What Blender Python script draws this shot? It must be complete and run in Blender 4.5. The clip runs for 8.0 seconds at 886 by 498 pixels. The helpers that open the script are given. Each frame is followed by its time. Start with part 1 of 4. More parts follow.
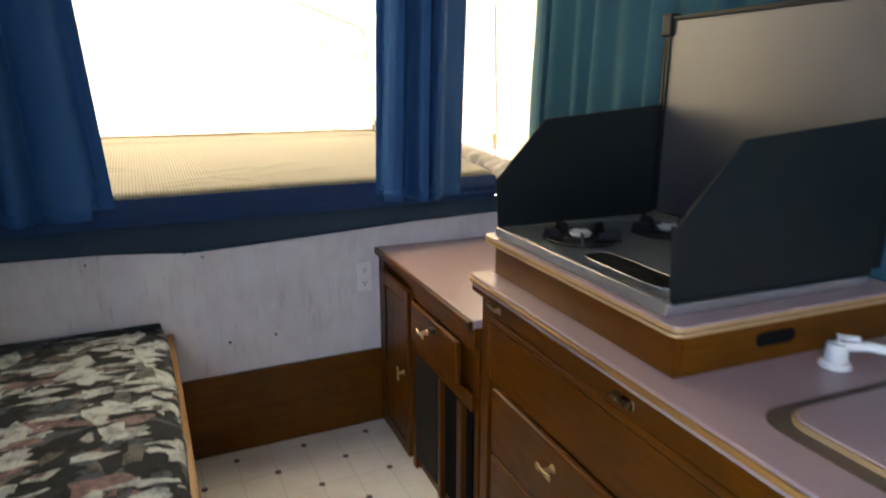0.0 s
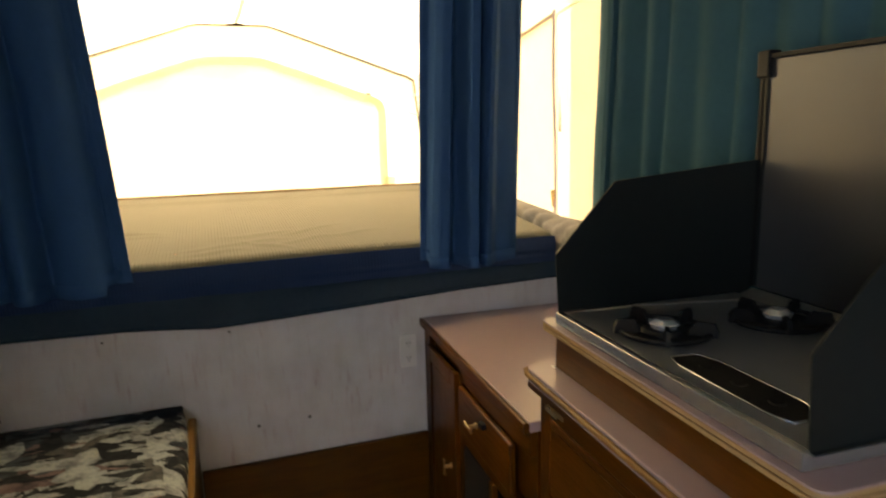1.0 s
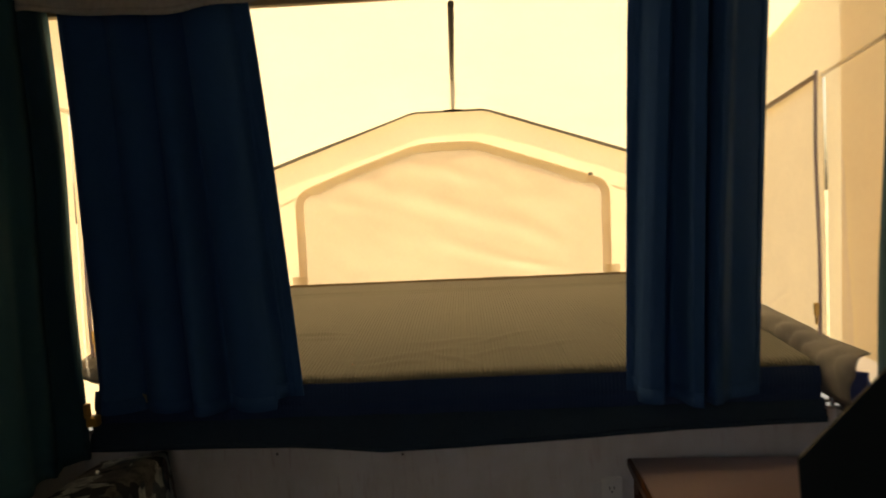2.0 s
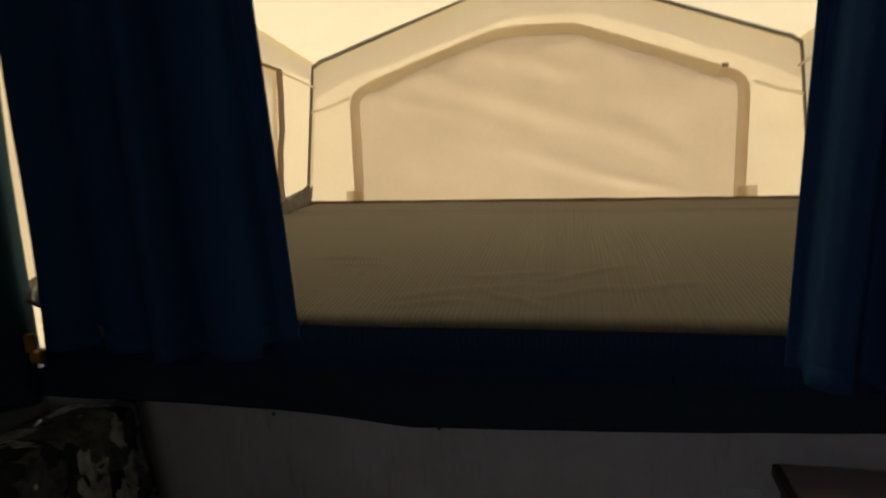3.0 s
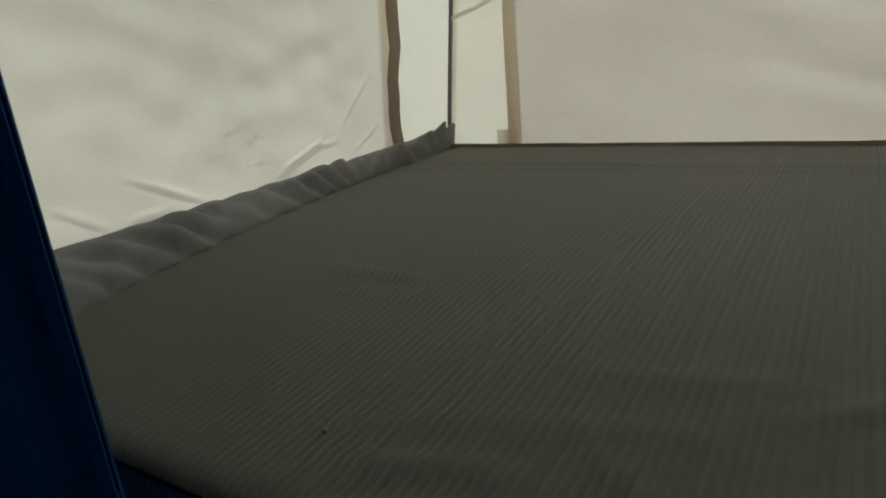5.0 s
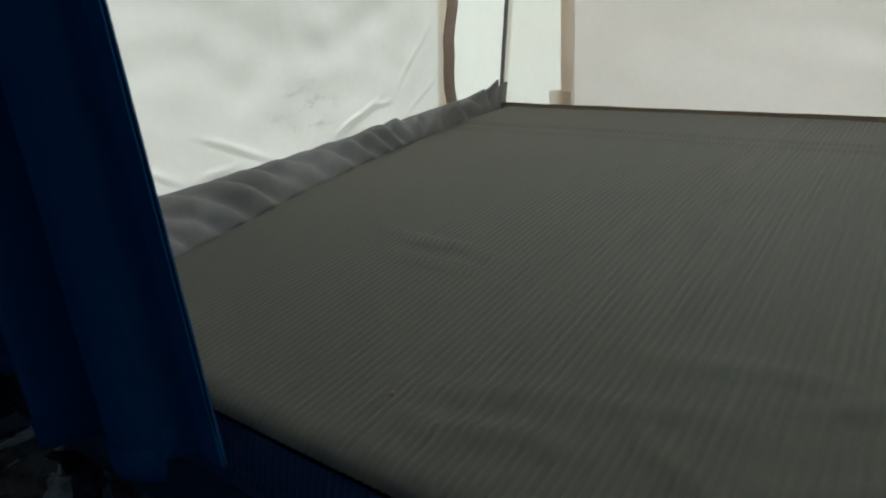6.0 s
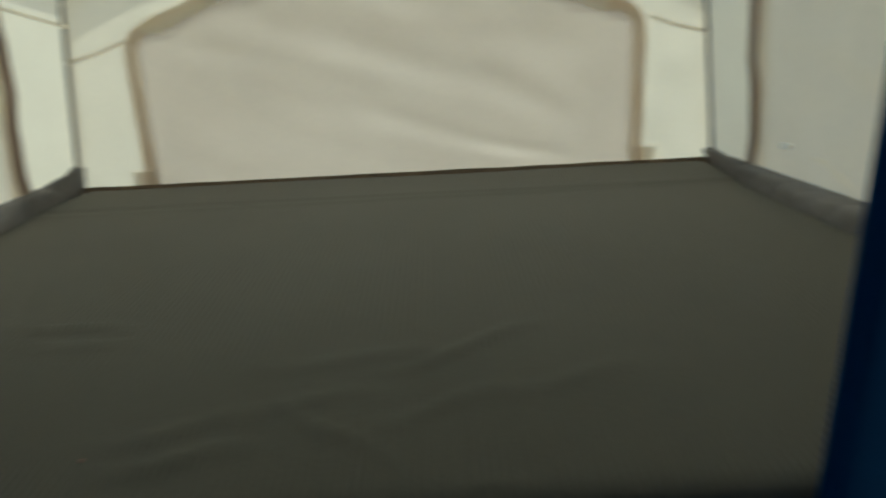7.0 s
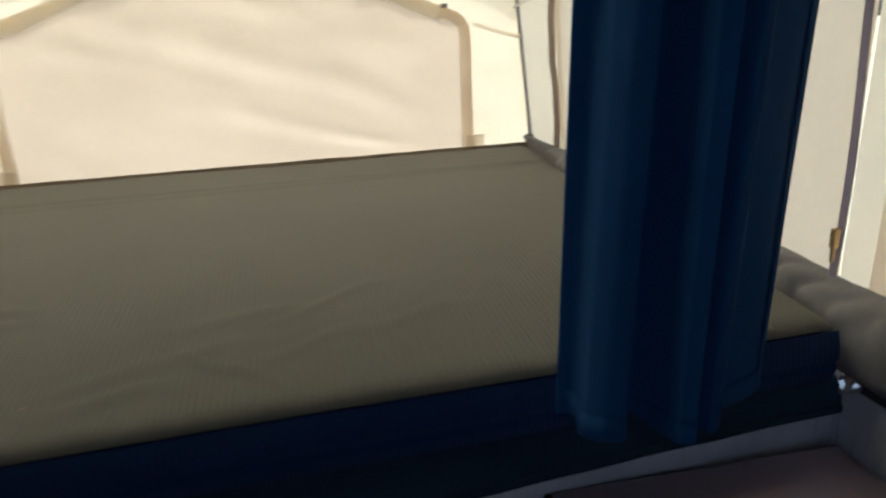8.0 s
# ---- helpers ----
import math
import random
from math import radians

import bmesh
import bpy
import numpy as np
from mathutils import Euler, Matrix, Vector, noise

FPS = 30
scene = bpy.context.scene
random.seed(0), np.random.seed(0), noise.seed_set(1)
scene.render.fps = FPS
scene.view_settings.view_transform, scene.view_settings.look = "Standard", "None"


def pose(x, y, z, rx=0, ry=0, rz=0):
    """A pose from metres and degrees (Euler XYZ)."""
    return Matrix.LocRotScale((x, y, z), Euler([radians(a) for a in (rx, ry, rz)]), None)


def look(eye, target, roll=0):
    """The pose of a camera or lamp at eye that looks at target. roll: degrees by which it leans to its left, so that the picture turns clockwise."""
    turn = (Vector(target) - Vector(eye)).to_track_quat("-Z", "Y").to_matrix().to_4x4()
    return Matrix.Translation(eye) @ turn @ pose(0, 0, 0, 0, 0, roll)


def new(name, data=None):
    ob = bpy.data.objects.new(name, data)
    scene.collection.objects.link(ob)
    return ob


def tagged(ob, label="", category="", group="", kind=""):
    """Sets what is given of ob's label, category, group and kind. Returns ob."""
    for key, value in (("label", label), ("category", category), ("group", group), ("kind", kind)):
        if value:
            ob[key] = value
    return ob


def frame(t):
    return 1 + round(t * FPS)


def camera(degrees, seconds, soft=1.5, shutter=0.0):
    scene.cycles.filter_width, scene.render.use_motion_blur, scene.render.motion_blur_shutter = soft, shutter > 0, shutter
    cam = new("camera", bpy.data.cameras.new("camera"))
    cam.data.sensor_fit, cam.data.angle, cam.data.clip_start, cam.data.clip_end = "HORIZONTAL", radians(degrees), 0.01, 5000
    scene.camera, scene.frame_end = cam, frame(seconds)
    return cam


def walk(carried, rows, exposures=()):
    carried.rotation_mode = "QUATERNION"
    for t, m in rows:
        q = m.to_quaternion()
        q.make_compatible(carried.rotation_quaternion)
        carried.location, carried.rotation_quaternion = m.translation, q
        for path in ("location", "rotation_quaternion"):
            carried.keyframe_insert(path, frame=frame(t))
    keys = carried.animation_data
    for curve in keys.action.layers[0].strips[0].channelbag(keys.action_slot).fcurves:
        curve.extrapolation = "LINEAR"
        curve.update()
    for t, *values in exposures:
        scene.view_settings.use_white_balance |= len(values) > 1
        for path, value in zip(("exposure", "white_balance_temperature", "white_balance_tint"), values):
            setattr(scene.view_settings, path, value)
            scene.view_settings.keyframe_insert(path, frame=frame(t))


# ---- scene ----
cam = camera(68.58, 8.0, soft=1.9, shutter=0.4)
PATH = [
    (0, (-0.304, -2.367, 1.342), (0.513, -0.611, 0.844), -0.0),
    (0.5, (-0.255, -2.191, 1.352), (0.518, -0.388, 0.962), 0.6),
    (1, (-0.163, -2.123, 1.364), (0.496, -0.269, 1.002), -1.4),
    (1.5, (-0.002, -2.008, 1.432), (0.157, -0.025, 1.228), -2.3),
    (1.7, (0.038, -1.955, 1.464), (0.068, 0.039, 1.314), -2.9),
    (2.8, (0.082, -1.359, 1.376), (-0.193, 0.614, 1.200), -0.1),
    (3, (0.109, -1.255, 1.340), (-0.269, 0.678, 0.992), -1.8),
    (3.5, (0.139, -0.951, 1.333), (-0.262, 0.968, 0.934), -3.0),
    (4, (0.070, -0.646, 1.366), (-0.529, 1.212, 0.930), -4.0),
    (4.2, (0.049, -0.504, 1.321), (-0.859, 1.218, 0.864), -5.3),
    (5.5, (0.137, -0.379, 1.317), (-0.947, 1.191, 0.716), -4.5),
    (6, (0.113, -0.431, 1.375), (-1.019, 1.061, 0.673), -3.7),
    (6.5, (0.102, -0.501, 1.418), (-0.794, 1.164, 0.764), -2.3),
    (6.8, (0.128, -0.613, 1.463), (-0.230, 1.257, 0.851), -1.8),
    (7, (0.133, -0.643, 1.421), (0.135, 1.273, 0.846), -2.9),
    (7.3, (0.172, -0.731, 1.478), (0.669, 1.094, 0.829), -0.5),
    (7.5, (0.179, -0.757, 1.473), (0.803, 1.044, 0.867), -0.7),
    (8, (0.133, -0.918, 1.485), (0.539, 0.932, 0.844), -2.6),
]
EXPOSURES = [
    (0, 3.55, 7300, 5), (1.0, 2.75, 10200, 5), (1.5, 2.0, 12200, 8), (1.7, 1.6, 12300, 8),
    (2.8, 0.35, 9000, 7), (3.0, 0.3, 8500, 6), (3.5, 0.6, 6900, 4), (4.0, 0.1, 6000, -2), (4.2, -0.05, 5900, -2),
    (5.5, -0.05, 4950, -5), (6.0, 0.4, 4850, -3), (6.5, 0.65, 5250, -1), (7.0, 0.05, 5300, -10), (7.5, 0.45, 5050, -5), (8, 0.95, 5800, 2),
]
walk(cam, [(t, look(eye, target, roll)) for t, eye, target, roll in PATH], EXPOSURES)

# ---- light: daylight through the canvas ----
world = bpy.data.worlds.new("sky")
scene.world = world
world.use_nodes = True
wn = world.node_tree
sky = wn.nodes.new("ShaderNodeTexSky")
sky.sky_type = "NISHITA"
sky.sun_disc = False
sky.dust_density, sky.ozone_density = 4.0, 0.6
SUN_EL, SUN_AZ = radians(75), radians(-30)
sky.sun_elevation, sky.sun_rotation = SUN_EL, SUN_AZ
wn.links.new(sky.outputs[0], wn.nodes["Background"].inputs["Color"])
wn.nodes["Background"].inputs["Strength"].default_value = 0.15
sun = new("sun", bpy.data.lights.new("sun", "SUN"))
sun.data.energy, sun.data.angle, sun.data.color = 3.2, radians(0.6), (1.0, 0.95, 0.86)
sun_way = Vector((math.sin(SUN_AZ) * math.cos(SUN_EL), math.cos(SUN_AZ) * math.cos(SUN_EL), math.sin(SUN_EL)))
sun.rotation_euler = sun_way.to_track_quat("Z", "Y").to_euler()


# added blue fill lamp in an assumed doorway, unseen behind the walk
door_fill = new("door_fill", bpy.data.lights.new("door_fill", "AREA"))
door_fill.data.shape, door_fill.data.size, door_fill.data.size_y = "RECTANGLE", 0.62, 1.9
door_fill.data.energy, door_fill.data.color = 3.2, (0.30, 0.50, 1.0)
door_fill.matrix_world = look((-1.06, -3.075, 1.05), (1.0, -2.6, 0.9))


# ---- materials ----
def nodes_of(name):
    m = bpy.data.materials.new(name)
    m.use_nodes = True
    t = m.node_tree
    return m, t, t.nodes["Principled BSDF"]


def link(t, a, b):
    t.links.new(a, b)


def coords(t, scale=(1, 1, 1), kind="Object"):
    tc = t.nodes.new("ShaderNodeTexCoord")
    mp = t.nodes.new("ShaderNodeMapping")
    mp.inputs["Scale"].default_value = scale
    link(t, tc.outputs[kind], mp.inputs["Vector"])
    return mp.outputs["Vector"]


def noise_tex(t, vec, scale, detail=4, rough=0.6):
    n = t.nodes.new("ShaderNodeTexNoise")
    n.inputs["Scale"].default_value, n.inputs["Detail"].default_value = scale, detail
    n.inputs["Roughness"].default_value = rough
    link(t, vec, n.inputs["Vector"])
    return n.outputs["Fac"]


def ramp(t, fac, stops, constant=False):
    r = t.nodes.new("ShaderNodeValToRGB")
    if constant:
        r.color_ramp.interpolation = "CONSTANT"
    els = r.color_ramp.elements
    while len(els) < len(stops):
        els.new(0.5)
    for e, (p, c) in zip(els, stops):
        e.position, e.color = p, (*c, 1)
    link(t, fac, r.inputs["Fac"])
    return r.outputs["Color"]


def mix(t, fac, a, b, blend="MIX"):
    n = t.nodes.new("ShaderNodeMix")
    n.data_type, n.blend_type = "RGBA", blend
    for sock, v in ((n.inputs["Factor"], fac), (n.inputs["A"], a), (n.inputs["B"], b)):
        if isinstance(v, (int, float)):
            sock.default_value = v
        elif isinstance(v, tuple):
            sock.default_value = (*v, 1)
        else:
            link(t, v, sock)
    return n.outputs["Result"]


def bump(t, height, strength, dist, bsdf):
    b = t.nodes.new("ShaderNodeBump")
    b.inputs["Strength"].default_value, b.inputs["Distance"].default_value = strength, dist
    link(t, height, b.inputs["Height"])
    link(t, b.outputs["Normal"], bsdf.inputs["Normal"])
    return b.outputs["Normal"]


def plain(name, base, rough=0.5, metal=0.0, vary=0.15, scale=30.0, bumpy=0.0, stretch=(1, 1, 1), coat=0.0):
    """A surface of one colour with grain and blotches at two scales."""
    m, t, b = nodes_of(name)
    v = coords(t, stretch)
    big, fine = noise_tex(t, v, scale * 0.12, 3), noise_tex(t, v, scale, 5)
    dark, light = tuple(c * (1 - vary) for c in base), tuple(min(1, c * (1 + vary)) for c in base)
    col = mix(t, 0.5, ramp(t, big, [(0.3, dark), (0.7, light)]), ramp(t, fine, [(0.25, dark), (0.75, light)]))
    link(t, col, b.inputs["Base Color"])
    b.inputs["Metallic"].default_value = metal
    rr = ramp(t, noise_tex(t, v, 4.0, 3), [(0.3, (rough * 0.93,) * 3), (0.7, (min(1, rough * 1.07),) * 3)])
    link(t, rr, b.inputs["Roughness"])
    b.inputs["Coat Weight"].default_value = coat
    if bumpy:
        bump(t, fine, 0.4, bumpy, b)
    return m


def cloth(name, base, through_col, thin=0.5, weave=900.0, vary=0.12, crease=0.004, stain=None):
    """Woven cloth that lets some light through."""
    m, t, b = nodes_of(name)
    v = coords(t)
    big, fine = noise_tex(t, v, 3.0, 4), noise_tex(t, v, 60, 5)
    wv = noise_tex(t, v, weave, 3, 0.7)
    dark, light = tuple(c * (1 - vary) for c in base), tuple(min(1, c * (1 + vary)) for c in base)
    col = mix(t, 0.35, ramp(t, big, [(0.3, dark), (0.7, light)]), ramp(t, fine, [(0.3, dark), (0.7, light)]))
    if stain:
        far = t.nodes.new("ShaderNodeVectorMath")
        far.operation = "DISTANCE"
        far.inputs[1].default_value = stain
        link(t, v, far.inputs[0])
        near = ramp(t, far.outputs["Value"], [(0.0, (1, 1, 1)), (0.05, (0.7, 0.7, 0.7)), (0.13, (0, 0, 0))])
        blob = ramp(t, noise_tex(t, coords(t, (1, 1, 2.4)), 16, 5, 0.65), [(0.53, (0, 0, 0)), (0.72, (0.5, 0.5, 0.5))])
        mark = mix(t, 1.0, near, blob, "MULTIPLY")
        col = mix(t, mark, col, (0.12, 0.09, 0.06))
    link(t, col, b.inputs["Base Color"])
    b.inputs["Roughness"].default_value = 0.9
    b.inputs["Specular IOR Level"].default_value = 0.2
    n = bump(t, mix(t, 0.2, noise_tex(t, v, 9.0, 4), wv), 0.35, crease, b)
    tr = t.nodes.new("ShaderNodeBsdfTranslucent")
    dk, lt = tuple(c * (1 - vary) for c in through_col), tuple(min(1, c * (1 + vary)) for c in through_col)
    tint = mix(t, 0.3, ramp(t, big, [(0.3, dk), (0.7, lt)]), ramp(t, fine, [(0.3, dk), (0.7, lt)]))
    if stain:
        tint = mix(t, mark, tint, (0.22, 0.17, 0.11))
    link(t, tint, tr.inputs["Color"])
    link(t, n, tr.inputs["Normal"])
    ms = t.nodes.new("ShaderNodeMixShader")
    ms.inputs["Fac"].default_value = thin
    link(t, b.outputs["BSDF"], ms.inputs[1])
    link(t, tr.outputs["BSDF"], ms.inputs[2])
    link(t, ms.outputs["Shader"], t.nodes["Material Output"].inputs["Surface"])
    return m


def wood(name, dark, light, along="x", rough=0.35):
    m, t, b = nodes_of(name)
    st = {"x": (1.2, 14, 14), "y": (14, 1.2, 14), "z": (14, 14, 1.2)}[along]
    v = coords(t, st)
    grain, fine = noise_tex(t, v, 2.2, 6, 0.65), noise_tex(t, v, 9.0, 5, 0.7)
    blot = noise_tex(t, coords(t), 5.0, 3)
    col = mix(t, 0.45, ramp(t, grain, [(0.32, dark), (0.68, light)]), ramp(t, fine, [(0.3, dark), (0.7, light)]))
    col = mix(t, 0.35, col, ramp(t, blot, [(0.35, dark), (0.7, light)]))
    link(t, col, b.inputs["Base Color"])
    link(t, ramp(t, fine, [(0.3, (rough * 1.3,) * 3), (0.7, (rough * 0.8,) * 3)]), b.inputs["Roughness"])
    b.inputs["Specular IOR Level"].default_value = 0.22
    bump(t, fine, 0.25, 0.0008, b)
    return m


def upholstery():
    """Printed furnishing cloth: straight-edged painted shards of black, grey, cream and rose."""
    m, t, b = nodes_of("printed upholstery cloth")
    v = coords(t)
    nz = t.nodes.new("ShaderNodeTexNoise")
    nz.inputs["Scale"].default_value, nz.inputs["Detail"].default_value = 45.0, 4
    link(t, v, nz.inputs["Vector"])
    warped = mix(t, 0.008, v, nz.outputs["Color"])

    def shards(turn, stretch, scale):
        mp = t.nodes.new("ShaderNodeMapping")
        mp.inputs["Rotation"].default_value, mp.inputs["Scale"].default_value = (0.3, 0.2, turn), stretch
        link(t, warped, mp.inputs["Vector"])
        vor = t.nodes.new("ShaderNodeTexVoronoi")
        vor.distance = "CHEBYCHEV"
        vor.inputs["Scale"].default_value = scale
        link(t, mp.outputs["Vector"], vor.inputs["Vector"])
        sep = t.nodes.new("ShaderNodeSeparateColor")
        link(t, vor.outputs["Color"], sep.inputs["Color"])
        return sep

    charcoal, slate, cream, rose, taupe = (0.016, 0.019, 0.022), (0.085, 0.098, 0.112), (0.6, 0.6, 0.57), (0.30, 0.185, 0.175), (0.16, 0.145, 0.13)
    wash = noise_tex(t, v, 26, 6, 0.72)
    dry = noise_tex(t, coords(t, (40, 9, 14)), 5, 5, 0.7)
    base = shards(0.45, (1.0, 1.7, 1.3), 8.0)
    col = ramp(t, base.outputs["Red"], [(0.0, charcoal), (0.2, slate), (0.36, taupe), (0.5, charcoal), (0.62, slate), (0.74, taupe), (0.92, rose)], True)
    for turn, stretch, scale, stops in ((0.35, (0.9, 2.3, 1.4), 9.0, [(0.0, cream), (0.24, charcoal), (0.36, rose), (0.41, (0.45, 0.43, 0.40))]), (-0.55, (1.9, 0.9, 1.5), 10.5, [(0.0, cream), (0.2, slate), (0.3, charcoal), (0.4, taupe)]), (0.9, (1.0, 2.6, 1.5), 13.0, [(0.0, cream), (0.13, rose), (0.17, charcoal), (0.25, charcoal)])):
        sh = shards(turn, stretch, scale)
        paint = ramp(t, sh.outputs["Green"], stops, True)
        where = ramp(t, sh.outputs["Green"], [(0.0, (0.95, 0.95, 0.95)), (stops[-1][0] + 0.06, (0, 0, 0))], True)
        col = mix(t, where, col, paint)
    col = mix(t, ramp(t, dry, [(0.56, (0, 0, 0)), (0.7, (0.5, 0.5, 0.5))]), col, (0.05, 0.053, 0.06))
    col = mix(t, 0.85, col, ramp(t, wash, [(0.36, (0.22, 0.23, 0.25)), (0.56, (1, 1, 1))]), "MULTIPLY")
    col = mix(t, 1.0, col, (0.70, 0.76, 0.83), "MULTIPLY")
    link(t, col, b.inputs["Base Color"])
    b.inputs["Roughness"].default_value = 0.85
    b.inputs["Specular IOR Level"].default_value = 0.25
    bump(t, noise_tex(t, coords(t), 300, 3), 0.3, 0.001, b)
    return m


def vinyl_floor():
    """Cream sheet vinyl with a printed grid of fine grey lines."""
    m, t, b = nodes_of("cream sheet vinyl")
    tc = t.nodes.new("ShaderNodeTexCoord")
    mp = t.nodes.new("ShaderNodeMapping")
    mp.inputs["Location"].default_value = (-0.0245, 0.0005, 0)
    link(t, tc.outputs["Object"], mp.inputs["Vector"])
    br = t.nodes.new("ShaderNodeTexBrick")
    br.offset, br.squash = 0.0, 1.0
    for k, val in (("Scale", 1.0), ("Brick Width", 0.1235), ("Row Height", 0.1365), ("Mortar Size", 0.0022), ("Mortar Smooth", 0.3)):
        br.inputs[k].default_value = val
    br.inputs["Color1"].default_value = br.inputs["Color2"].default_value = (0.86, 0.83, 0.79, 1)
    br.inputs["Mortar"].default_value = (0.7, 0.68, 0.65, 1)
    link(t, mp.outputs["Vector"], br.inputs["Vector"])
    dirt = noise_tex(t, coords(t), 7, 6)
    speck = noise_tex(t, coords(t), 130, 4)
    col = mix(t, 0.3, br.outputs["Color"], ramp(t, dirt, [(0.3, (0.7, 0.67, 0.62)), (0.55, (1, 1, 1))]), "MULTIPLY")
    col = mix(t, 0.2, col, ramp(t, speck, [(0.35, (0.7, 0.68, 0.64)), (0.5, (1, 1, 1))]), "MULTIPLY")
    link(t, col, b.inputs["Base Color"])
    link(t, ramp(t, dirt, [(0.3, (0.45,) * 3), (0.7, (0.28,) * 3)]), b.inputs["Roughness"])
    return m


def wallboard():
    """White papered board with faint pinkish-grey streaks and scuffs."""
    m, t, b = nodes_of("white papered wallboard")
    streak = noise_tex(t, coords(t, (14, 14, 3.0)), 1.6, 5, 0.6)
    blot = noise_tex(t, coords(t), 7, 5)
    col = mix(t, 0.5, ramp(t, streak, [(0.28, (0.64, 0.60, 0.58)), (0.5, (0.74, 0.72, 0.71)), (0.75, (0.78, 0.76, 0.76))]),
              ramp(t, blot, [(0.3, (0.62, 0.57, 0.53)), (0.6, (0.8, 0.78, 0.77))]))
    spots = noise_tex(t, coords(t, (34, 34, 9)), 1.8, 5, 0.7)
    col = mix(t, ramp(t, spots, [(0.62, (0, 0, 0)), (0.74, (0.28, 0.28, 0.28))]), col, (0.54, 0.38, 0.37))
    dash = noise_tex(t, coords(t, (60, 60, 8)), 1.3, 3, 0.5)
    where = noise_tex(t, coords(t, (1, 1, 1.5)), 3.3, 3)
    dash = mix(t, 1.0, ramp(t, dash, [(0.58, (0, 0, 0)), (0.68, (0.3, 0.3, 0.3))]), ramp(t, where, [(0.45, (0, 0, 0)), (0.6, (1, 1, 1))]), "MULTIPLY")
    col = mix(t, dash, col, (0.44, 0.27, 0.27))
    col = mix(t, 1.0, col, (0.94, 0.955, 1.0), "MULTIPLY")
    link(t, col, b.inputs["Base Color"])
    b.inputs["Roughness"].default_value = 0.6
    bump(t, streak, 0.1, 0.0006, b)
    return m


def corduroy(name, base, vary=0.1):
    m, t, b = nodes_of(name)
    big, fine = noise_tex(t, coords(t), 3, 4), noise_tex(t, coords(t), 180, 4)
    dark, light = tuple(c * (1 - vary) for c in base), tuple(c * (1 + vary) for c in base)
    link(t, mix(t, 0.5, ramp(t, big, [(0.3, dark), (0.7, light)]), ramp(t, fine, [(0.3, dark), (0.7, light)])), b.inputs["Base Color"])
    b.inputs["Roughness"].default_value = 0.95
    b.inputs["Specular IOR Level"].default_value = 0.15
    b.inputs["Sheen Weight"].default_value = 0.15
    bump(t, fine, 0.4, 0.0006, b)
    return m


def steel(name, base=(0.45, 0.45, 0.47), rough=0.3, along=(4, 4, 120), metal=1.0, smear_share=0.5):
    m, t, b = nodes_of(name)
    brush = noise_tex(t, coords(t, along), 3, 4, 0.6)
    smear = noise_tex(t, coords(t), 2.6, 3, 0.5)
    link(t, ramp(t, smear, [(0.3, tuple(c * 0.8 for c in base)), (0.7, base)]), b.inputs["Base Color"])
    b.inputs["Metallic"].default_value = metal
    link(t, mix(t, smear_share, ramp(t, brush, [(0.3, (rough * 0.92,) * 3), (0.7, (rough * 1.1,) * 3)]), ramp(t, smear, [(0.3, (rough * 0.8,) * 3), (0.7, (rough * 1.25,) * 3)])), b.inputs["Roughness"])
    if smear_share < 0.9:
        bump(t, brush, 0.01, 0.0001, b)
    return m


CANVAS = cloth("cream tent canvas", (0.66, 0.6, 0.49), (0.92, 0.79, 0.59), 0.66, 400, 0.05, 0.003)
FLAP = cloth("tan window flap canvas", (0.56, 0.48, 0.385), (0.80, 0.652, 0.49), 0.55, 400, 0.06, 0.004)
# Side cloths: paler, warmer than the end's, putting the side light into colour.
LIT_SIDEFLAP = cloth("side flap canvas in a lit tone", (0.6, 0.56, 0.48), (0.94, 0.79, 0.59), 0.62, 400, 0.06, 0.003, (-0.965, 0.557, 1.16))
LIT_SIDECANVAS = cloth("side canvas in a lit tone", (0.68, 0.64, 0.56), (0.98, 0.83, 0.61), 0.72, 400, 0.05, 0.003)
SIDETAPE = cloth("dark grey-brown side tape", (0.34, 0.29, 0.26), (0.58, 0.5, 0.44), 0.6, 500, 0.12)
ROOFCLOTH = cloth("pale tent roof canvas", (0.7, 0.65, 0.54), (0.86, 0.79, 0.62), 0.42, 400, 0.04, 0.003)
TAPE = cloth("grey-brown seam tape", (0.44, 0.40, 0.36), (0.97, 0.92, 0.86), 0.8, 500, 0.05)
HEMTAPE = cloth("pale hem canvas", (0.5, 0.45, 0.38), (0.98, 0.95, 0.9), 0.86, 500, 0.05)
SKIRT = cloth("grey vinyl-coated skirt", (0.25, 0.235, 0.23), (0.1, 0.095, 0.09), 0.15, 400, 0.15, 0.008)
CURTAIN = cloth("blue curtain cloth", (0.023, 0.088, 0.24), (0.013, 0.055, 0.16), 0.07, 500, 0.1, 0.003)
SIDE_CURTAIN = cloth("teal-blue side curtain cloth", (0.032, 0.105, 0.15), (0.025, 0.095, 0.13), 0.17, 500, 0.1, 0.003)
NAVY = corduroy("navy ribbed cloth", (0.018, 0.042, 0.115))
RIBBED = corduroy("tan ribbed cloth", (0.125, 0.117, 0.096))
BEDSKIRT = cloth("dark blue valance cloth", (0.027, 0.049, 0.078), (0.01, 0.02, 0.03), 0.1, 500, 0.15, 0.003)
WALLBOARD = wallboard()
FLOORING = vinyl_floor()
OAK = wood("oak veneer", (0.048, 0.0135, 0.0006), (0.142, 0.043, 0.002), "z")
OAK_Y = wood("oak veneer lengthwise", (0.048, 0.0135, 0.0006), (0.142, 0.043, 0.002), "y")
OAK_X = wood("oak veneer crosswise", (0.06, 0.019, 0.001), (0.165, 0.058, 0.003), "x")
RAILWOOD = wood("golden oak rail", (0.16, 0.075, 0.02), (0.34, 0.18, 0.055), "y", 0.4)
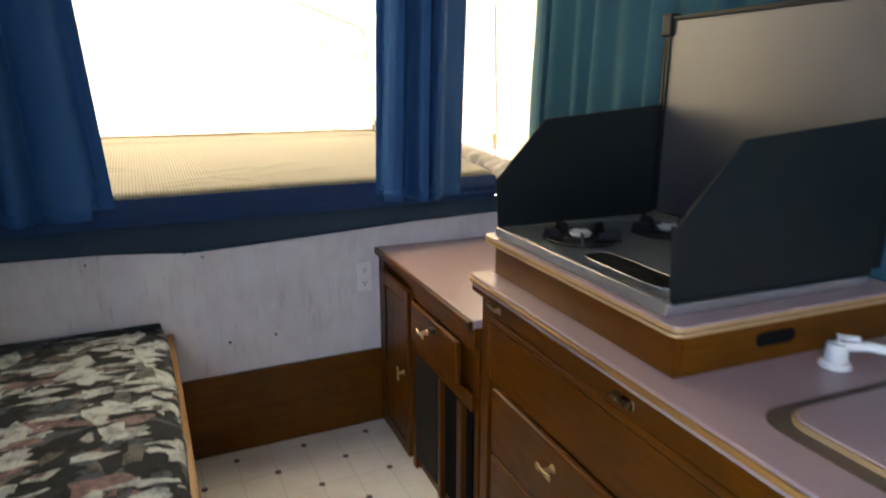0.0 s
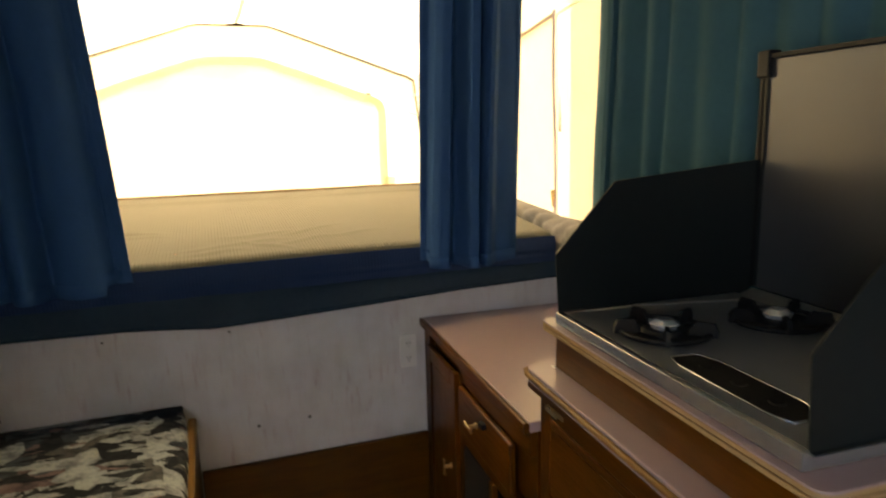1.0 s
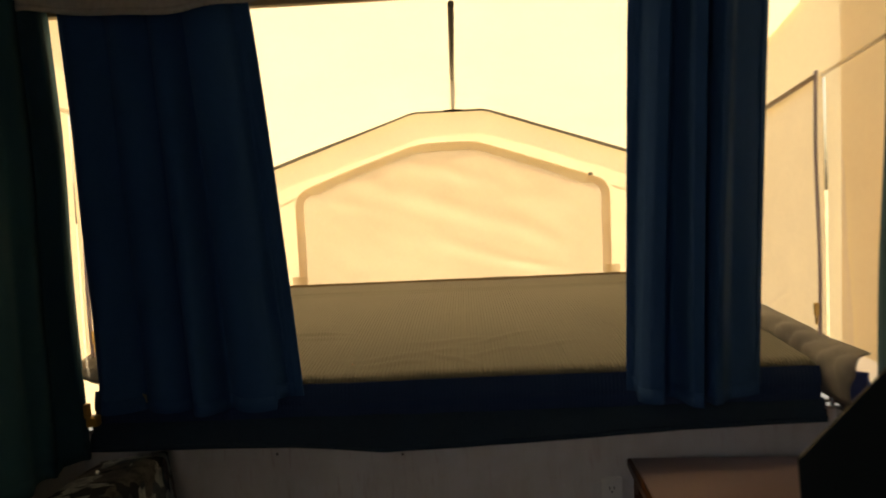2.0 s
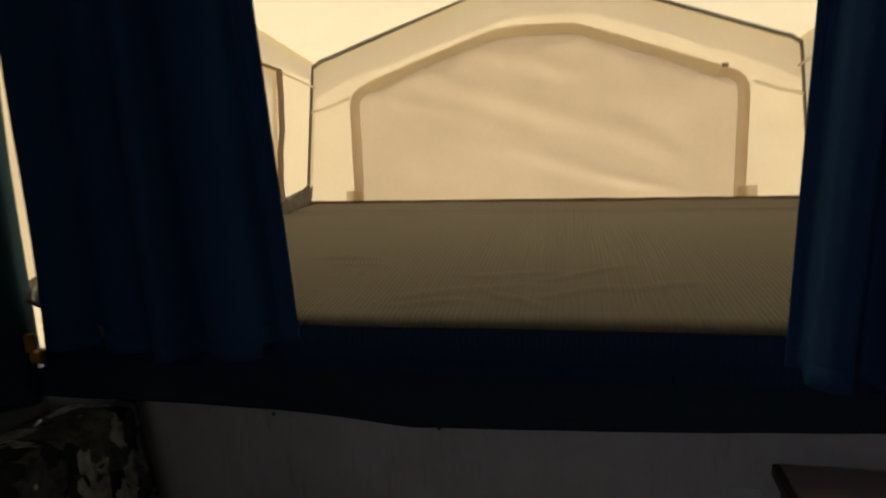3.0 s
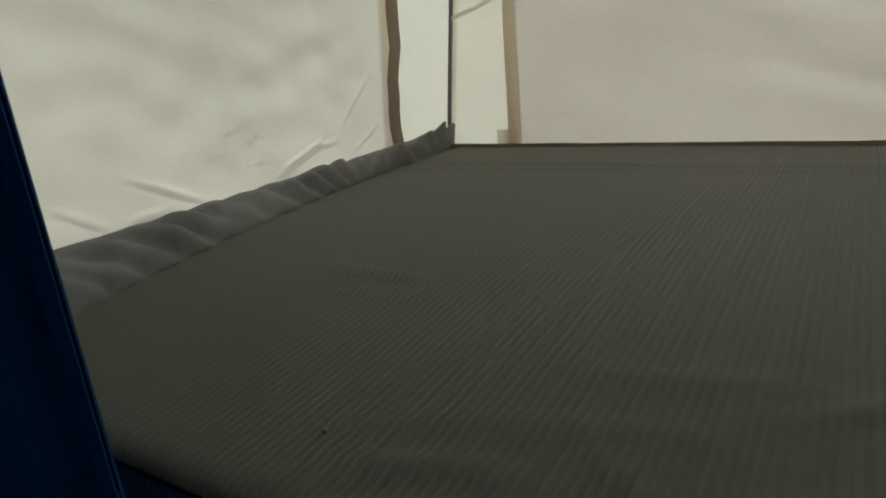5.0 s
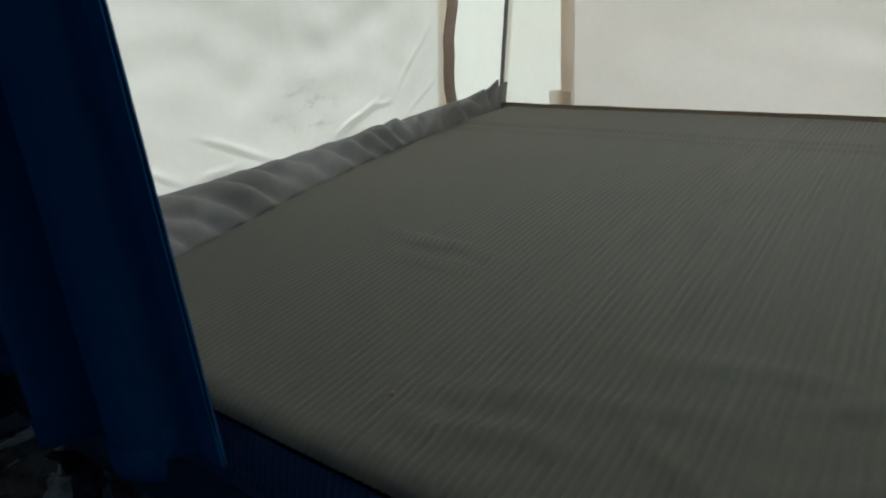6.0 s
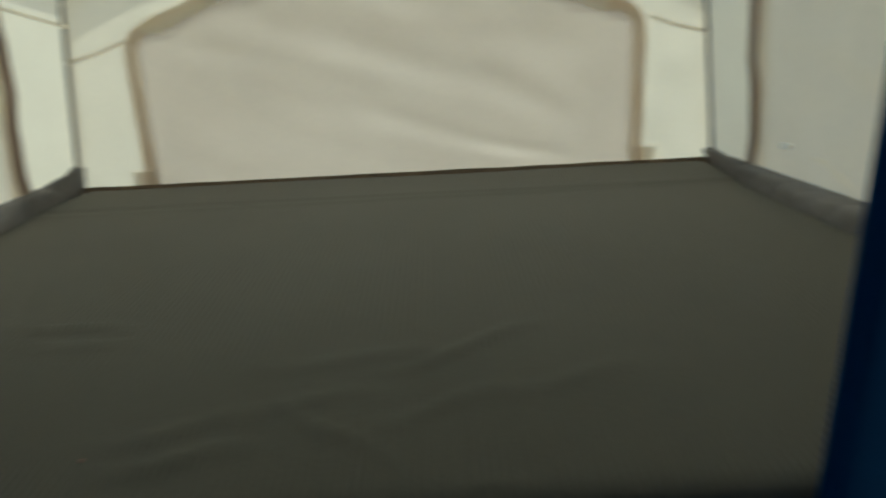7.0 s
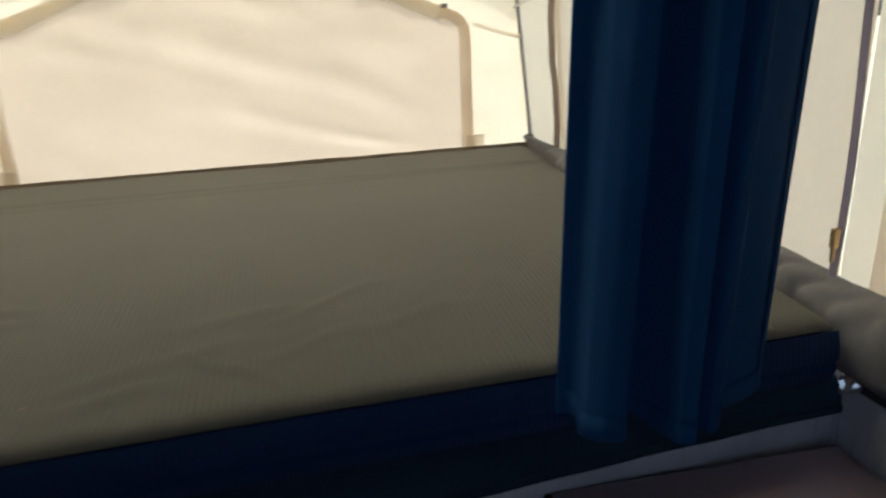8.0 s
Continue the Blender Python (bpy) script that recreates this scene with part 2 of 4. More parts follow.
BIRCH = wood("pale plywood edge", (0.27, 0.16, 0.07), (0.5, 0.34, 0.18), "y", 0.45)
LAMINATE = plain("mauve-beige laminate", (0.385, 0.283, 0.295), 0.3, vary=0.035, scale=60)
BLACKPAINT = plain("black enamelled steel", (0.009, 0.009, 0.010), 0.55, 0.0, 0.2, 60, 0.0003)
BLACKPAINT.node_tree.nodes["Principled BSDF"].inputs["Specular IOR Level"].default_value = 0.25
SHIELD = plain("dark grey textured steel", (0.008, 0.011, 0.012), 0.45, 0.0, 0.2, 50, 0.0002)
SHIELD.node_tree.nodes["Principled BSDF"].inputs["Specular IOR Level"].default_value = 0.3
STEEL = steel("brushed stainless steel", (0.5, 0.5, 0.51), 0.22, (4, 4, 120), 0.75)
# Lid base set near black, dimming the bright tent reflection through colour.
LIDSTEEL = steel("dull stainless lid with darkened base", (0.09, 0.094, 0.106), 0.4, (4, 4, 60), 0.4, 0.95)
DECK = plain("grey satin stove deck", (0.17, 0.185, 0.215), 0.3, 0.45, 0.08, 20)
BRASS = plain("tarnished brass", (0.55, 0.42, 0.24), 0.28, 1.0, 0.2, 90)
CHROME = plain("chrome", (0.75, 0.75, 0.76), 0.12, 1.0, 0.1, 50)
GREYPOLE = plain("grey steel tube", (0.2, 0.19, 0.18), 0.45, 0.6, 0.15, 80)
WHITEPLASTIC = plain("white plastic", (0.82, 0.81, 0.8), 0.35, vary=0.05, scale=60)
SLOTS = plain("dark slots", (0.006, 0.006, 0.006), 0.9)
SLOTS.node_tree.nodes["Principled BSDF"].inputs["Specular IOR Level"].default_value = 0.1
GRILLE = plain("dark brown painted grille", (0.035, 0.028, 0.02), 0.5, 0.2, 0.2, 60)
DOTINK = plain("plum-grey inlay", (0.09, 0.06, 0.07), 0.4, vary=0.3, scale=300)
HEADLINER = plain("tan headliner", (0.42, 0.38, 0.32), 0.85, vary=0.05, scale=40, bumpy=0.001)
BLUEWEB = plain("blue webbing", (0.02, 0.06, 0.3), 0.55, vary=0.2, scale=200)
AMBER = plain("amber plastic", (0.5, 0.26, 0.05), 0.4, vary=0.1, scale=80)
BURNER = plain("bright cast aluminium", (0.86, 0.87, 0.9), 0.2, 0.7, 0.08, 120)
ALUMINIUM = plain("dull aluminium", (0.5, 0.49, 0.47), 0.42, 0.9, 0.15, 70)
UPHOLSTERY = upholstery()


# ---- mesh helpers ----
def mesh_object(name, bm, material, bevel=0.0):
    me = bpy.data.meshes.new(name)
    bm.normal_update()
    bm.to_mesh(me)
    bm.free()
    ob = new(name, me)
    me.materials.append(material)
    if bevel:
        mod = ob.modifiers.new("edge", "BEVEL")
        mod.width, mod.segments, mod.limit_method = bevel, 2, "ANGLE"
        mod.harden_normals = False
    return ob


def part(name, bm, material, parent, label="", bevel=0.0):
    ob = mesh_object(name, bm, material, bevel)
    ob.parent = parent
    ob.matrix_parent_inverse = parent.matrix_world.inverted()
    if label:
        tagged(ob, label)
    return ob


def thing(name, at, label, category, group="", kind=""):
    ob = new(name)
    ob.empty_display_size = 0.05
    ob.location = at
    bpy.context.view_layer.update()
    return tagged(ob, label, category, group, kind)


def block(*spans, bm=None):
    """Boxes from x0, x1, y0, y1, z0, z1."""
    bm = bm or bmesh.new()
    for x0, x1, y0, y1, z0, z1 in spans:
        m = Matrix.Translation(((x0 + x1) / 2, (y0 + y1) / 2, (z0 + z1) / 2)) @ Matrix.Diagonal((abs(x1 - x0), abs(y1 - y0), abs(z1 - z0), 1))
        bmesh.ops.create_cube(bm, size=1, matrix=m)
    return bm


def prism(outline, axis, a, b, bm=None):
    """A flat outline of (u, v) pairs, pushed along an axis from a to b. Axis x: (y, z); y: (x, z); z: (x, y)."""
    bm = bm or bmesh.new()
    place = {"x": lambda u, v, w: (w, u, v), "y": lambda u, v, w: (u, w, v), "z": lambda u, v, w: (u, v, w)}[axis]
    lo = [bm.verts.new(place(u, v, a)) for u, v in outline]
    hi = [bm.verts.new(place(u, v, b)) for u, v in outline]
    n = len(outline)
    bm.faces.new(lo[::-1]), bm.faces.new(hi)
    for i in range(n):
        bm.faces.new((lo[i], lo[(i + 1) % n], hi[(i + 1) % n], hi[i]))
    bmesh.ops.recalc_face_normals(bm, faces=bm.faces)
    return bm


def rounded(u0, u1, v0, v1, r, n=5):
    out = []
    for cu, cv, a0 in ((u1 - r, v1 - r, 0), (u0 + r, v1 - r, 90), (u0 + r, v0 + r, 180), (u1 - r, v0 + r, 270)):
        out += [(cu + r * math.cos(radians(a0 + 90 * k / n)), cv + r * math.sin(radians(a0 + 90 * k / n))) for k in range(n + 1)]
    return out


def tube(points, r, sides=10, bm=None):
    bm = bm or bmesh.new()
    pts = [Vector(p) for p in points]
    rings = []
    for i, p in enumerate(pts):
        d = (pts[min(i + 1, len(pts) - 1)] - pts[max(i - 1, 0)]).normalized()
        side = d.cross(Vector((0.31, 0.17, 0.93))).normalized()
        up = side.cross(d)
        rings.append([bm.verts.new(p + r * (math.cos(6.2832 * k / sides) * side + math.sin(6.2832 * k / sides) * up)) for k in range(sides)])
    for a, b in zip(rings, rings[1:]):
        for k in range(sides):
            bm.faces.new((a[k], a[(k + 1) % sides], b[(k + 1) % sides], b[k])).smooth = True
    bm.faces.new(rings[0][::-1]), bm.faces.new(rings[-1])
    bmesh.ops.recalc_face_normals(bm, faces=bm.faces)
    return bm


def disc(cx, cy, z0, z1, r0, r1=None, sides=28, bm=None):
    bm = bm or bmesh.new()
    r1 = r0 if r1 is None else r1
    bmesh.ops.create_cone(bm, cap_ends=True, segments=sides, radius1=r0, radius2=r1, depth=z1 - z0, matrix=Matrix.Translation((cx, cy, (z0 + z1) / 2)))
    return bm


def sheet(fn, nu, nv, thick=0.0, hole=None):
    """A smooth sheet through fn(u, v), u and v from 0 to 1; thick gives it a back; hole(p) cuts an opening."""
    bm = bmesh.new()
    grid = [[bm.verts.new(fn(i / nu, j / nv)) for j in range(nv + 1)] for i in range(nu + 1)]
    for i in range(nu):
        for j in range(nv):
            bm.faces.new((grid[i][j], grid[i + 1][j], grid[i + 1][j + 1], grid[i][j + 1])).smooth = True
    if hole:
        bmesh.ops.delete(bm, geom=[f for f in bm.faces if hole(f.calc_center_median())], context="FACES")
    if thick:
        bm.normal_update()
        back = [[bm.verts.new(v.co - v.normal * thick) for v in row] for row in grid]
        for i in range(nu):
            for j in range(nv):
                bm.faces.new((back[i][j], back[i][j + 1], back[i + 1][j + 1], back[i + 1][j])).smooth = True
        for i in range(nu):
            bm.faces.new((grid[i + 1][0], grid[i][0], back[i][0], back[i + 1][0]))
            bm.faces.new((grid[i][nv], grid[i + 1][nv], back[i + 1][nv], back[i][nv]))
        for j in range(nv):
            bm.faces.new((grid[0][j], grid[0][j + 1], back[0][j + 1], back[0][j]))
            bm.faces.new((grid[nu][j + 1], grid[nu][j], back[nu][j], back[nu][j + 1]))
    return bm


def ribbon(line, width, lift, thick=0.002):
    """A flat tape along a line of 3D points: width and lift are vectors or functions of the point's number."""
    bm = bmesh.new()
    rows = []
    for i, p in enumerate(line):
        p = Vector(p)
        w = Vector(width(i) if callable(width) else width) / 2
        k = Vector(lift)
        rows.append([bm.verts.new(q) for q in (p - w + k, p + w + k, p + w + k + k.normalized() * thick, p - w + k + k.normalized() * thick)])
    for a, b in zip(rows, rows[1:]):
        for k in range(4):
            bm.faces.new((a[k], a[(k + 1) % 4], b[(k + 1) % 4], b[k]))
    bm.faces.new(rows[0][::-1]), bm.faces.new(rows[-1])
    bmesh.ops.recalc_face_normals(bm, faces=bm.faces)
    return bm


def wob(x, y, z, s=1.0, seed=0.0):
    return noise.noise(Vector((x * s + seed, y * s - seed, z * s + 2 * seed)))


# ---- setting: camper body ----
HALF, REAR, RIM = 1.05, -3.6, 0.86
DOOR_0, DOOR_1 = -3.4, -2.75  # assumed, unseen doorway in the side wall that holds the fill lamp
WALL_Y = -0.057


def structure(name, bm, material, label, category, bevel=0.0):
    return tagged(mesh_object(name, bm, material, bevel), label, category, kind="structure")


# Unseen ground sheet, added and kept pale to bounce warm light up.
structure("ground", block((-200, 200, -200, 200, -0.7, -0.6)), plain("pale bounce ground", (0.38, 0.33, 0.23), 0.95, vary=0.3, scale=8), "unseen pale ground, added to bounce light onto the canvas", "ground")
floor = structure("floor", block((-HALF, HALF, REAR, WALL_Y, -0.05, 0.0)), FLOORING, "cream sheet vinyl floor with dark dots, slightly dirty", "floor")
dots = bmesh.new()
for i in range(-4, 5):
    for j in range(0, 14):
        if (i + j) % 2 == 0:
            cx, cy = 0.148 + 0.1235 * i, -0.137 - 0.1365 * j
            if -0.24 < cx < 0.6 and cy > -2.3:
                bmesh.ops.create_cone(dots, cap_ends=True, segments=8, radius1=0.012, radius2=0.0115, depth=0.0012, matrix=Matrix.Translation((cx, cy, 0.0006)))
inlay = part("floor_inlay", dots, DOTINK, floor, "small dark inlaid dots")
tagged(inlay, kind="stuff")

wall_front = structure("wall_front", block((-HALF, HALF, WALL_Y, WALL_Y + 0.03, -0.05, RIM)), WALLBOARD, "white papered wallboard with scuffs and faint pink streaks", "wall")
wall_left = structure("wall_left", block((-HALF - 0.03, -HALF, DOOR_1, WALL_Y + 0.03, -0.05, RIM), (-HALF - 0.03, -HALF, REAR, DOOR_0, -0.05, RIM)), WALLBOARD, "white papered wallboard side wall", "wall")
wall_right = structure("wall_right", block((HALF, HALF + 0.03, REAR, WALL_Y + 0.03, -0.05, RIM)), WALLBOARD, "white papered wallboard side wall", "wall")
# Unseen rear wall, added solid to close the body and keep daylight out.
wall_rear = structure("wall_rear", block((-HALF - 0.05, HALF + 0.05, REAR - 0.03, REAR, -0.05, 2.06)), WALLBOARD, "plain unseen end wall, added to close the rear to daylight", "wall")
ceiling = structure("ceiling", block((-HALF - 0.06, HALF + 0.06, REAR, WALL_Y, 2.06, 2.1)), HEADLINER, "tan padded headliner of the camper roof", "ceiling")
# Added band seals the roof gap; its brown paints the canvas header's shade.
structure("roof_shade_band", block((-HALF - 0.05, HALF + 0.05, -0.125, -0.098, 1.985, 2.0598)), plain("brown shade tone of the roof edge", (0.42, 0.33, 0.22), 0.7), "brown band at the roof edge, toned as the shaded canvas header", "trim", 0.003)
baseboard = structure("baseboard", block((-0.262, 0.545, WALL_Y - 0.018, WALL_Y, 0.0, 0.311)), OAK_X, "wide oak board along the foot of the front wall", "baseboard", 0.003)
for s, nm in ((-1, "rim_left"), (1, "rim_right")):
    a, b = sorted((s * (HALF - 0.025), s * (HALF + 0.04)))
    structure(nm, block((a, b, DOOR_1 if s < 0 else REAR, WALL_Y - 0.032, RIM + 0.002, RIM + 0.028)), plain("dark rim extrusion " + nm, (0.035, 0.035, 0.04), 0.5, 0.4), "dark metal rim along the top of the side wall", "trim", 0.004)
structure("rim_front", block((-HALF, HALF, WALL_Y - 0.012, WALL_Y + 0.05, RIM + 0.002, RIM + 0.02)), ALUMINIUM, "dull aluminium rail along the top of the front wall", "trim", 0.003)

# screws in the front wall
for x, z in ((-0.145, 0.758), (-0.078, 0.430), (0.086, 0.434), (0.29, 0.80), (0.52, 0.826), (0.75, 0.832), (-0.5, 0.77), (-0.2, 0.776)):
    r = 0.006 if z < 0.5 else 0.004
    bm = bmesh.new()
    bmesh.ops.create_cone(bm, cap_ends=True, segments=12, radius1=r, radius2=r * 0.7, depth=0.004, matrix=Matrix.Translation((x, WALL_Y - 0.002, z)) @ Matrix.Rotation(radians(90), 4, "X"))
    bmesh.ops.create_cube(bm, size=1, matrix=Matrix.Translation((x, WALL_Y - 0.0042, z)) @ Matrix.Diagonal((r * 1.4, 0.0006, r * 0.3, 1)))
    tagged(mesh_object("wall_screw", bm, plain("dull screw steel", (0.3, 0.29, 0.28), 0.25, 0.9)), "small dull screw head in the white wall", "screw", "screws in the front wall")

# outlet
outlet = thing("wall_outlet", (0.433, WALL_Y, 0.635), "white double power outlet on the front wall", "outlet")
part("plate", prism(rounded(0.405, 0.463, 0.557, 0.675, 0.006), "y", WALL_Y - 0.005, WALL_Y), WHITEPLASTIC, outlet, bevel=0.001)
for z in (0.642, 0.590):
    sock = part("socket", prism(rounded(0.418, 0.45, z - 0.016, z + 0.016, 0.009), "y", WALL_Y - 0.0075, WALL_Y - 0.005), WHITEPLASTIC, outlet)
    part("slots", block((0.4265, 0.4285, WALL_Y - 0.0085, WALL_Y - 0.0073, z - 0.001, z + 0.008), (0.4385, 0.4405, WALL_Y - 0.0085, WALL_Y - 0.0073, z - 0.001, z + 0.008), (0.4315, 0.4355, WALL_Y - 0.0085, WALL_Y - 0.0073, z - 0.010, z - 0.006)), SLOTS, sock)


# ---- tent over the bed ----
FAR = 1.40


def bow_z(x):
    """Height of the far bow over x."""
    a = abs(x)
    if a < 0.17:
        return 1.905
    return 1.905 + (a - 0.17) / (0.935 - 0.17) * (1.642 - 1.905)


def edge_z(y):
    """Where the tent's roof meets its sides."""
    k = (FAR - y) / (FAR + 0.10)
    return 1.642 + 0.40 * k - 0.05 * math.sin(math.pi * k)


def edge_x(y):
    return 0.935 + 0.105 * (FAR - y) / (FAR + 0.1)


def end_wall(u, v):
    x = (2 * u - 1)
    top = bow_z(x * 0.935)
    z = 0.97 + v * (top - 0.97)
    xx = x * (1.005 - 0.07 * max(0, (z - 1.06)) / 0.58 if z < 1.64 else 0.935)
    y = FAR + 0.004 * math.sin(math.pi * u) * math.sin(math.pi * v) + 0.004 * wob(xx, 0, z, 3.0, 1.7) + 0.003 * wob(xx, 0, z, 9.0, 4.1)
    return (xx, y, z)


def side_wall(s):
    def fn(u, v):
        y = -0.3 + u * (FAR + 0.315)
        yy = max(y, -0.1)
        top = edge_z(yy) + 0.015
        z = 1.02 + v * (top - 1.02)
        x = 1.005 + (edge_x(yy) - 1.005) * v + (0.045 if y < 0 else 0.045 * max(0, 1 - y / 0.5)) * (1 - v)
        x += (0.010 * wob(0, y, z, 2.6, 3.3 + s) + 0.004 * wob(0, y, z, 10, 1.3 + s)) * math.sin(math.pi * min(1, u * 1.02))
        return (s * x, y, z)
    return fn


def roof_panel(u, v):
    x = 2 * u - 1
    y = -0.10 + v * (FAR + 0.13)
    half = edge_x(y) * 1.02
    k = v
    crown = bow_z(x * 0.935) - 1.642
    z = edge_z(y) + crown * (0.22 + 0.78 * k) + 0.0
    z -= 0.018 * math.sin(math.pi * v) * (1 - abs(x)) + 0.006 * wob(x, y, 0, 3, 5.5)
    return (x * half, y, z)


tent = thing("tent_end", (0, FAR, 0.97), "cream canvas tent end enclosing the bed, sunlit from outside", "tent")
part("roof_panel", sheet(roof_panel, 60, 40), ROOFCLOTH, tent, "pale translucent canvas roof panel")


def flap_outline(inset=0.0):
    i = inset
    pts = [(-0.783 + i, 1.03), (-0.783 + i, 1.46)]
    pts += [(-0.783 + i + 0.07 * (1 - math.cos(a)), 1.46 + 0.085 * math.sin(a) - i * 0.4 * a) for a in (0.4, 0.8, 1.2)]
    pts += [(-0.70 + i * 0.8, 1.561 - i), (-0.5, 1.632 - i), (-0.3, 1.70 - i), (-0.185, 1.737 - i), (-0.1, 1.748 - i), (0.06, 1.748 - i), (0.136, 1.743 - i), (0.3, 1.69 - i), (0.5, 1.62 - i), (0.676 - i * 0.8, 1.559 - i)]
    pts += [(0.772 - i - 0.07 * (1 - math.cos(a)), 1.46 + 0.085 * math.sin(a) - i * 0.4 * a) for a in (1.2, 0.8, 0.4)]
    pts += [(0.772 - i, 1.46), (0.772 - i, 1.03)]
    return pts


def flap_top(x):
    o = [p for p in flap_outline() if p[1] > 1.4]
    return float(np.interp(x, [p[0] for p in o], [p[1] for p in o]))


def end_flap(u, v):
    x = -0.783 + u * 1.555
    top = flap_top(x)
    z = 1.0 + v * (top - 1.0)
    fold = 0.0
    for x0, z0, x1, z1, wide, high in ((-0.55, 1.60, 0.55, 1.24, 0.045, 0.022), (-0.25, 1.66, 0.30, 1.52, 0.035, 0.014), (-0.2, 1.30, 0.70, 1.02, 0.03, 0.012), (0.18, 1.17, 0.62, 1.08, 0.02, 0.018), (0.2, 1.50, 0.7, 1.42, 0.05, 0.012), (-0.74, 1.2, -0.5, 1.05, 0.03, 0.012), (-0.7, 1.5, -0.3, 1.42, 0.03, 0.010)):
        dx, dz = x1 - x0, z1 - z0
        along = ((x - x0) * dx + (z - z0) * dz) / (dx * dx + dz * dz)
        if 0 < along < 1:
            off = ((x - x0) * dz - (z - z0) * dx) / math.hypot(dx, dz) / wide
            fold += 0.25 * high * math.sin(math.pi * along) * (math.exp(-off * off) - 0.6 * math.exp(-(off - 1.4) ** 2))
    soft = math.sqrt(max(0, math.sin(math.pi * u) * math.sin(math.pi * v)))
    y = FAR - 0.006 - fold * soft - 0.016 * soft * soft + soft * (0.008 * wob(x, 0, z, 2.5, 8.8) + 0.004 * wob(x + z, 0, z, 8, 2.2))
    return (x, y, z)


part("end_wall", sheet(end_wall, 110, 60, 0.0, lambda p: abs(p.x + 0.005) < 0.757 and p.z < flap_top(p.x) - 0.024), CANVAS, tent)
end_window = part("window_flap", sheet(end_flap, 150, 70), FLAP, tent, "tan canvas flap closed over the end window")


def flap_tape(first, last):
    o, i = flap_outline()[first:last], flap_outline(0.044)[first:last]
    bm = bmesh.new()
    rows = [[bm.verts.new((p[0], FAR - 0.012 - d, p[1])) for p, d in ((a, 0), (b, 0.004), (b, 0.007), (a, 0.003))] for a, b in zip(o, i)]
    for a, b in zip(rows, rows[1:]):
        for k in range(4):
            bm.faces.new((a[k], a[(k + 1) % 4], b[(k + 1) % 4], b[k]))
    bm.faces.new(rows[0][::-1]), bm.faces.new(rows[-1])
    bmesh.ops.recalc_face_normals(bm, faces=bm.faces)
    return bm


part("flap_tape", flap_tape(0, 5), TAPE, end_window, "grey-brown tape down the window flap's edge")
part("flap_tape", flap_tape(14, 20), TAPE, end_window, "grey-brown tape down the window flap's edge")
part("flap_hem", flap_tape(4, 15), HEMTAPE, end_window, "pale tan hem along the flap's sloping top")
for x0, x1 in ((-0.815, -0.745), (0.742, 0.81)):
    part("flap_tab", prism(rounded(x0, x1, 1.03, 1.115, 0.004), "y", FAR - 0.026, FAR - 0.022), TAPE, end_window, "grey tab at the foot of the flap")
for s in (-1, 1):
    part("seam", ribbon([(s * 0.78, FAR - 0.012, 1.50), (s * 0.86, FAR - 0.012, 1.47), (s * 0.955, FAR - 0.012, 1.446)], (0, 0, 0.012), (0, -0.004, 0)), TAPE, tent)
part("foot_binding", sheet(lambda u, v: (-0.99 + 1.98 * u, FAR - 0.03 - 0.006 * v + 0.004 * wob(u * 20, 0, 0, 1), 1.074 - 0.03 * v + 0.003 * wob(u * 14, 0, 0, 1, 3)), 50, 3), plain("brown binding", (0.15, 0.105, 0.065), 0.85, vary=0.25, scale=60), tent, "grey-brown binding along the foot of the end wall")


def win_top(y):
    return 1.59 + (1.08 - y) * 0.145 - 0.02 * math.sin(math.pi * min(1, max(0, (1.08 - y) / 1.1)))


def side_x(y, z):
    v = (z - 1.02) / (edge_z(max(y, -0.1)) - 1.02)
    return 1.005 + (edge_x(max(y, -0.1)) - 1.005) * v + (0.045 if y < 0 else 0.045 * max(0, 1 - y / 0.5)) * (1 - v)


for s in (-1, 1):
    part("side_wall", sheet(side_wall(s), 100, 50, 0.0, lambda p: -0.025 < p.y < 1.062 and p.z < win_top(p.y) - 0.012), LIT_SIDECANVAS, tent)


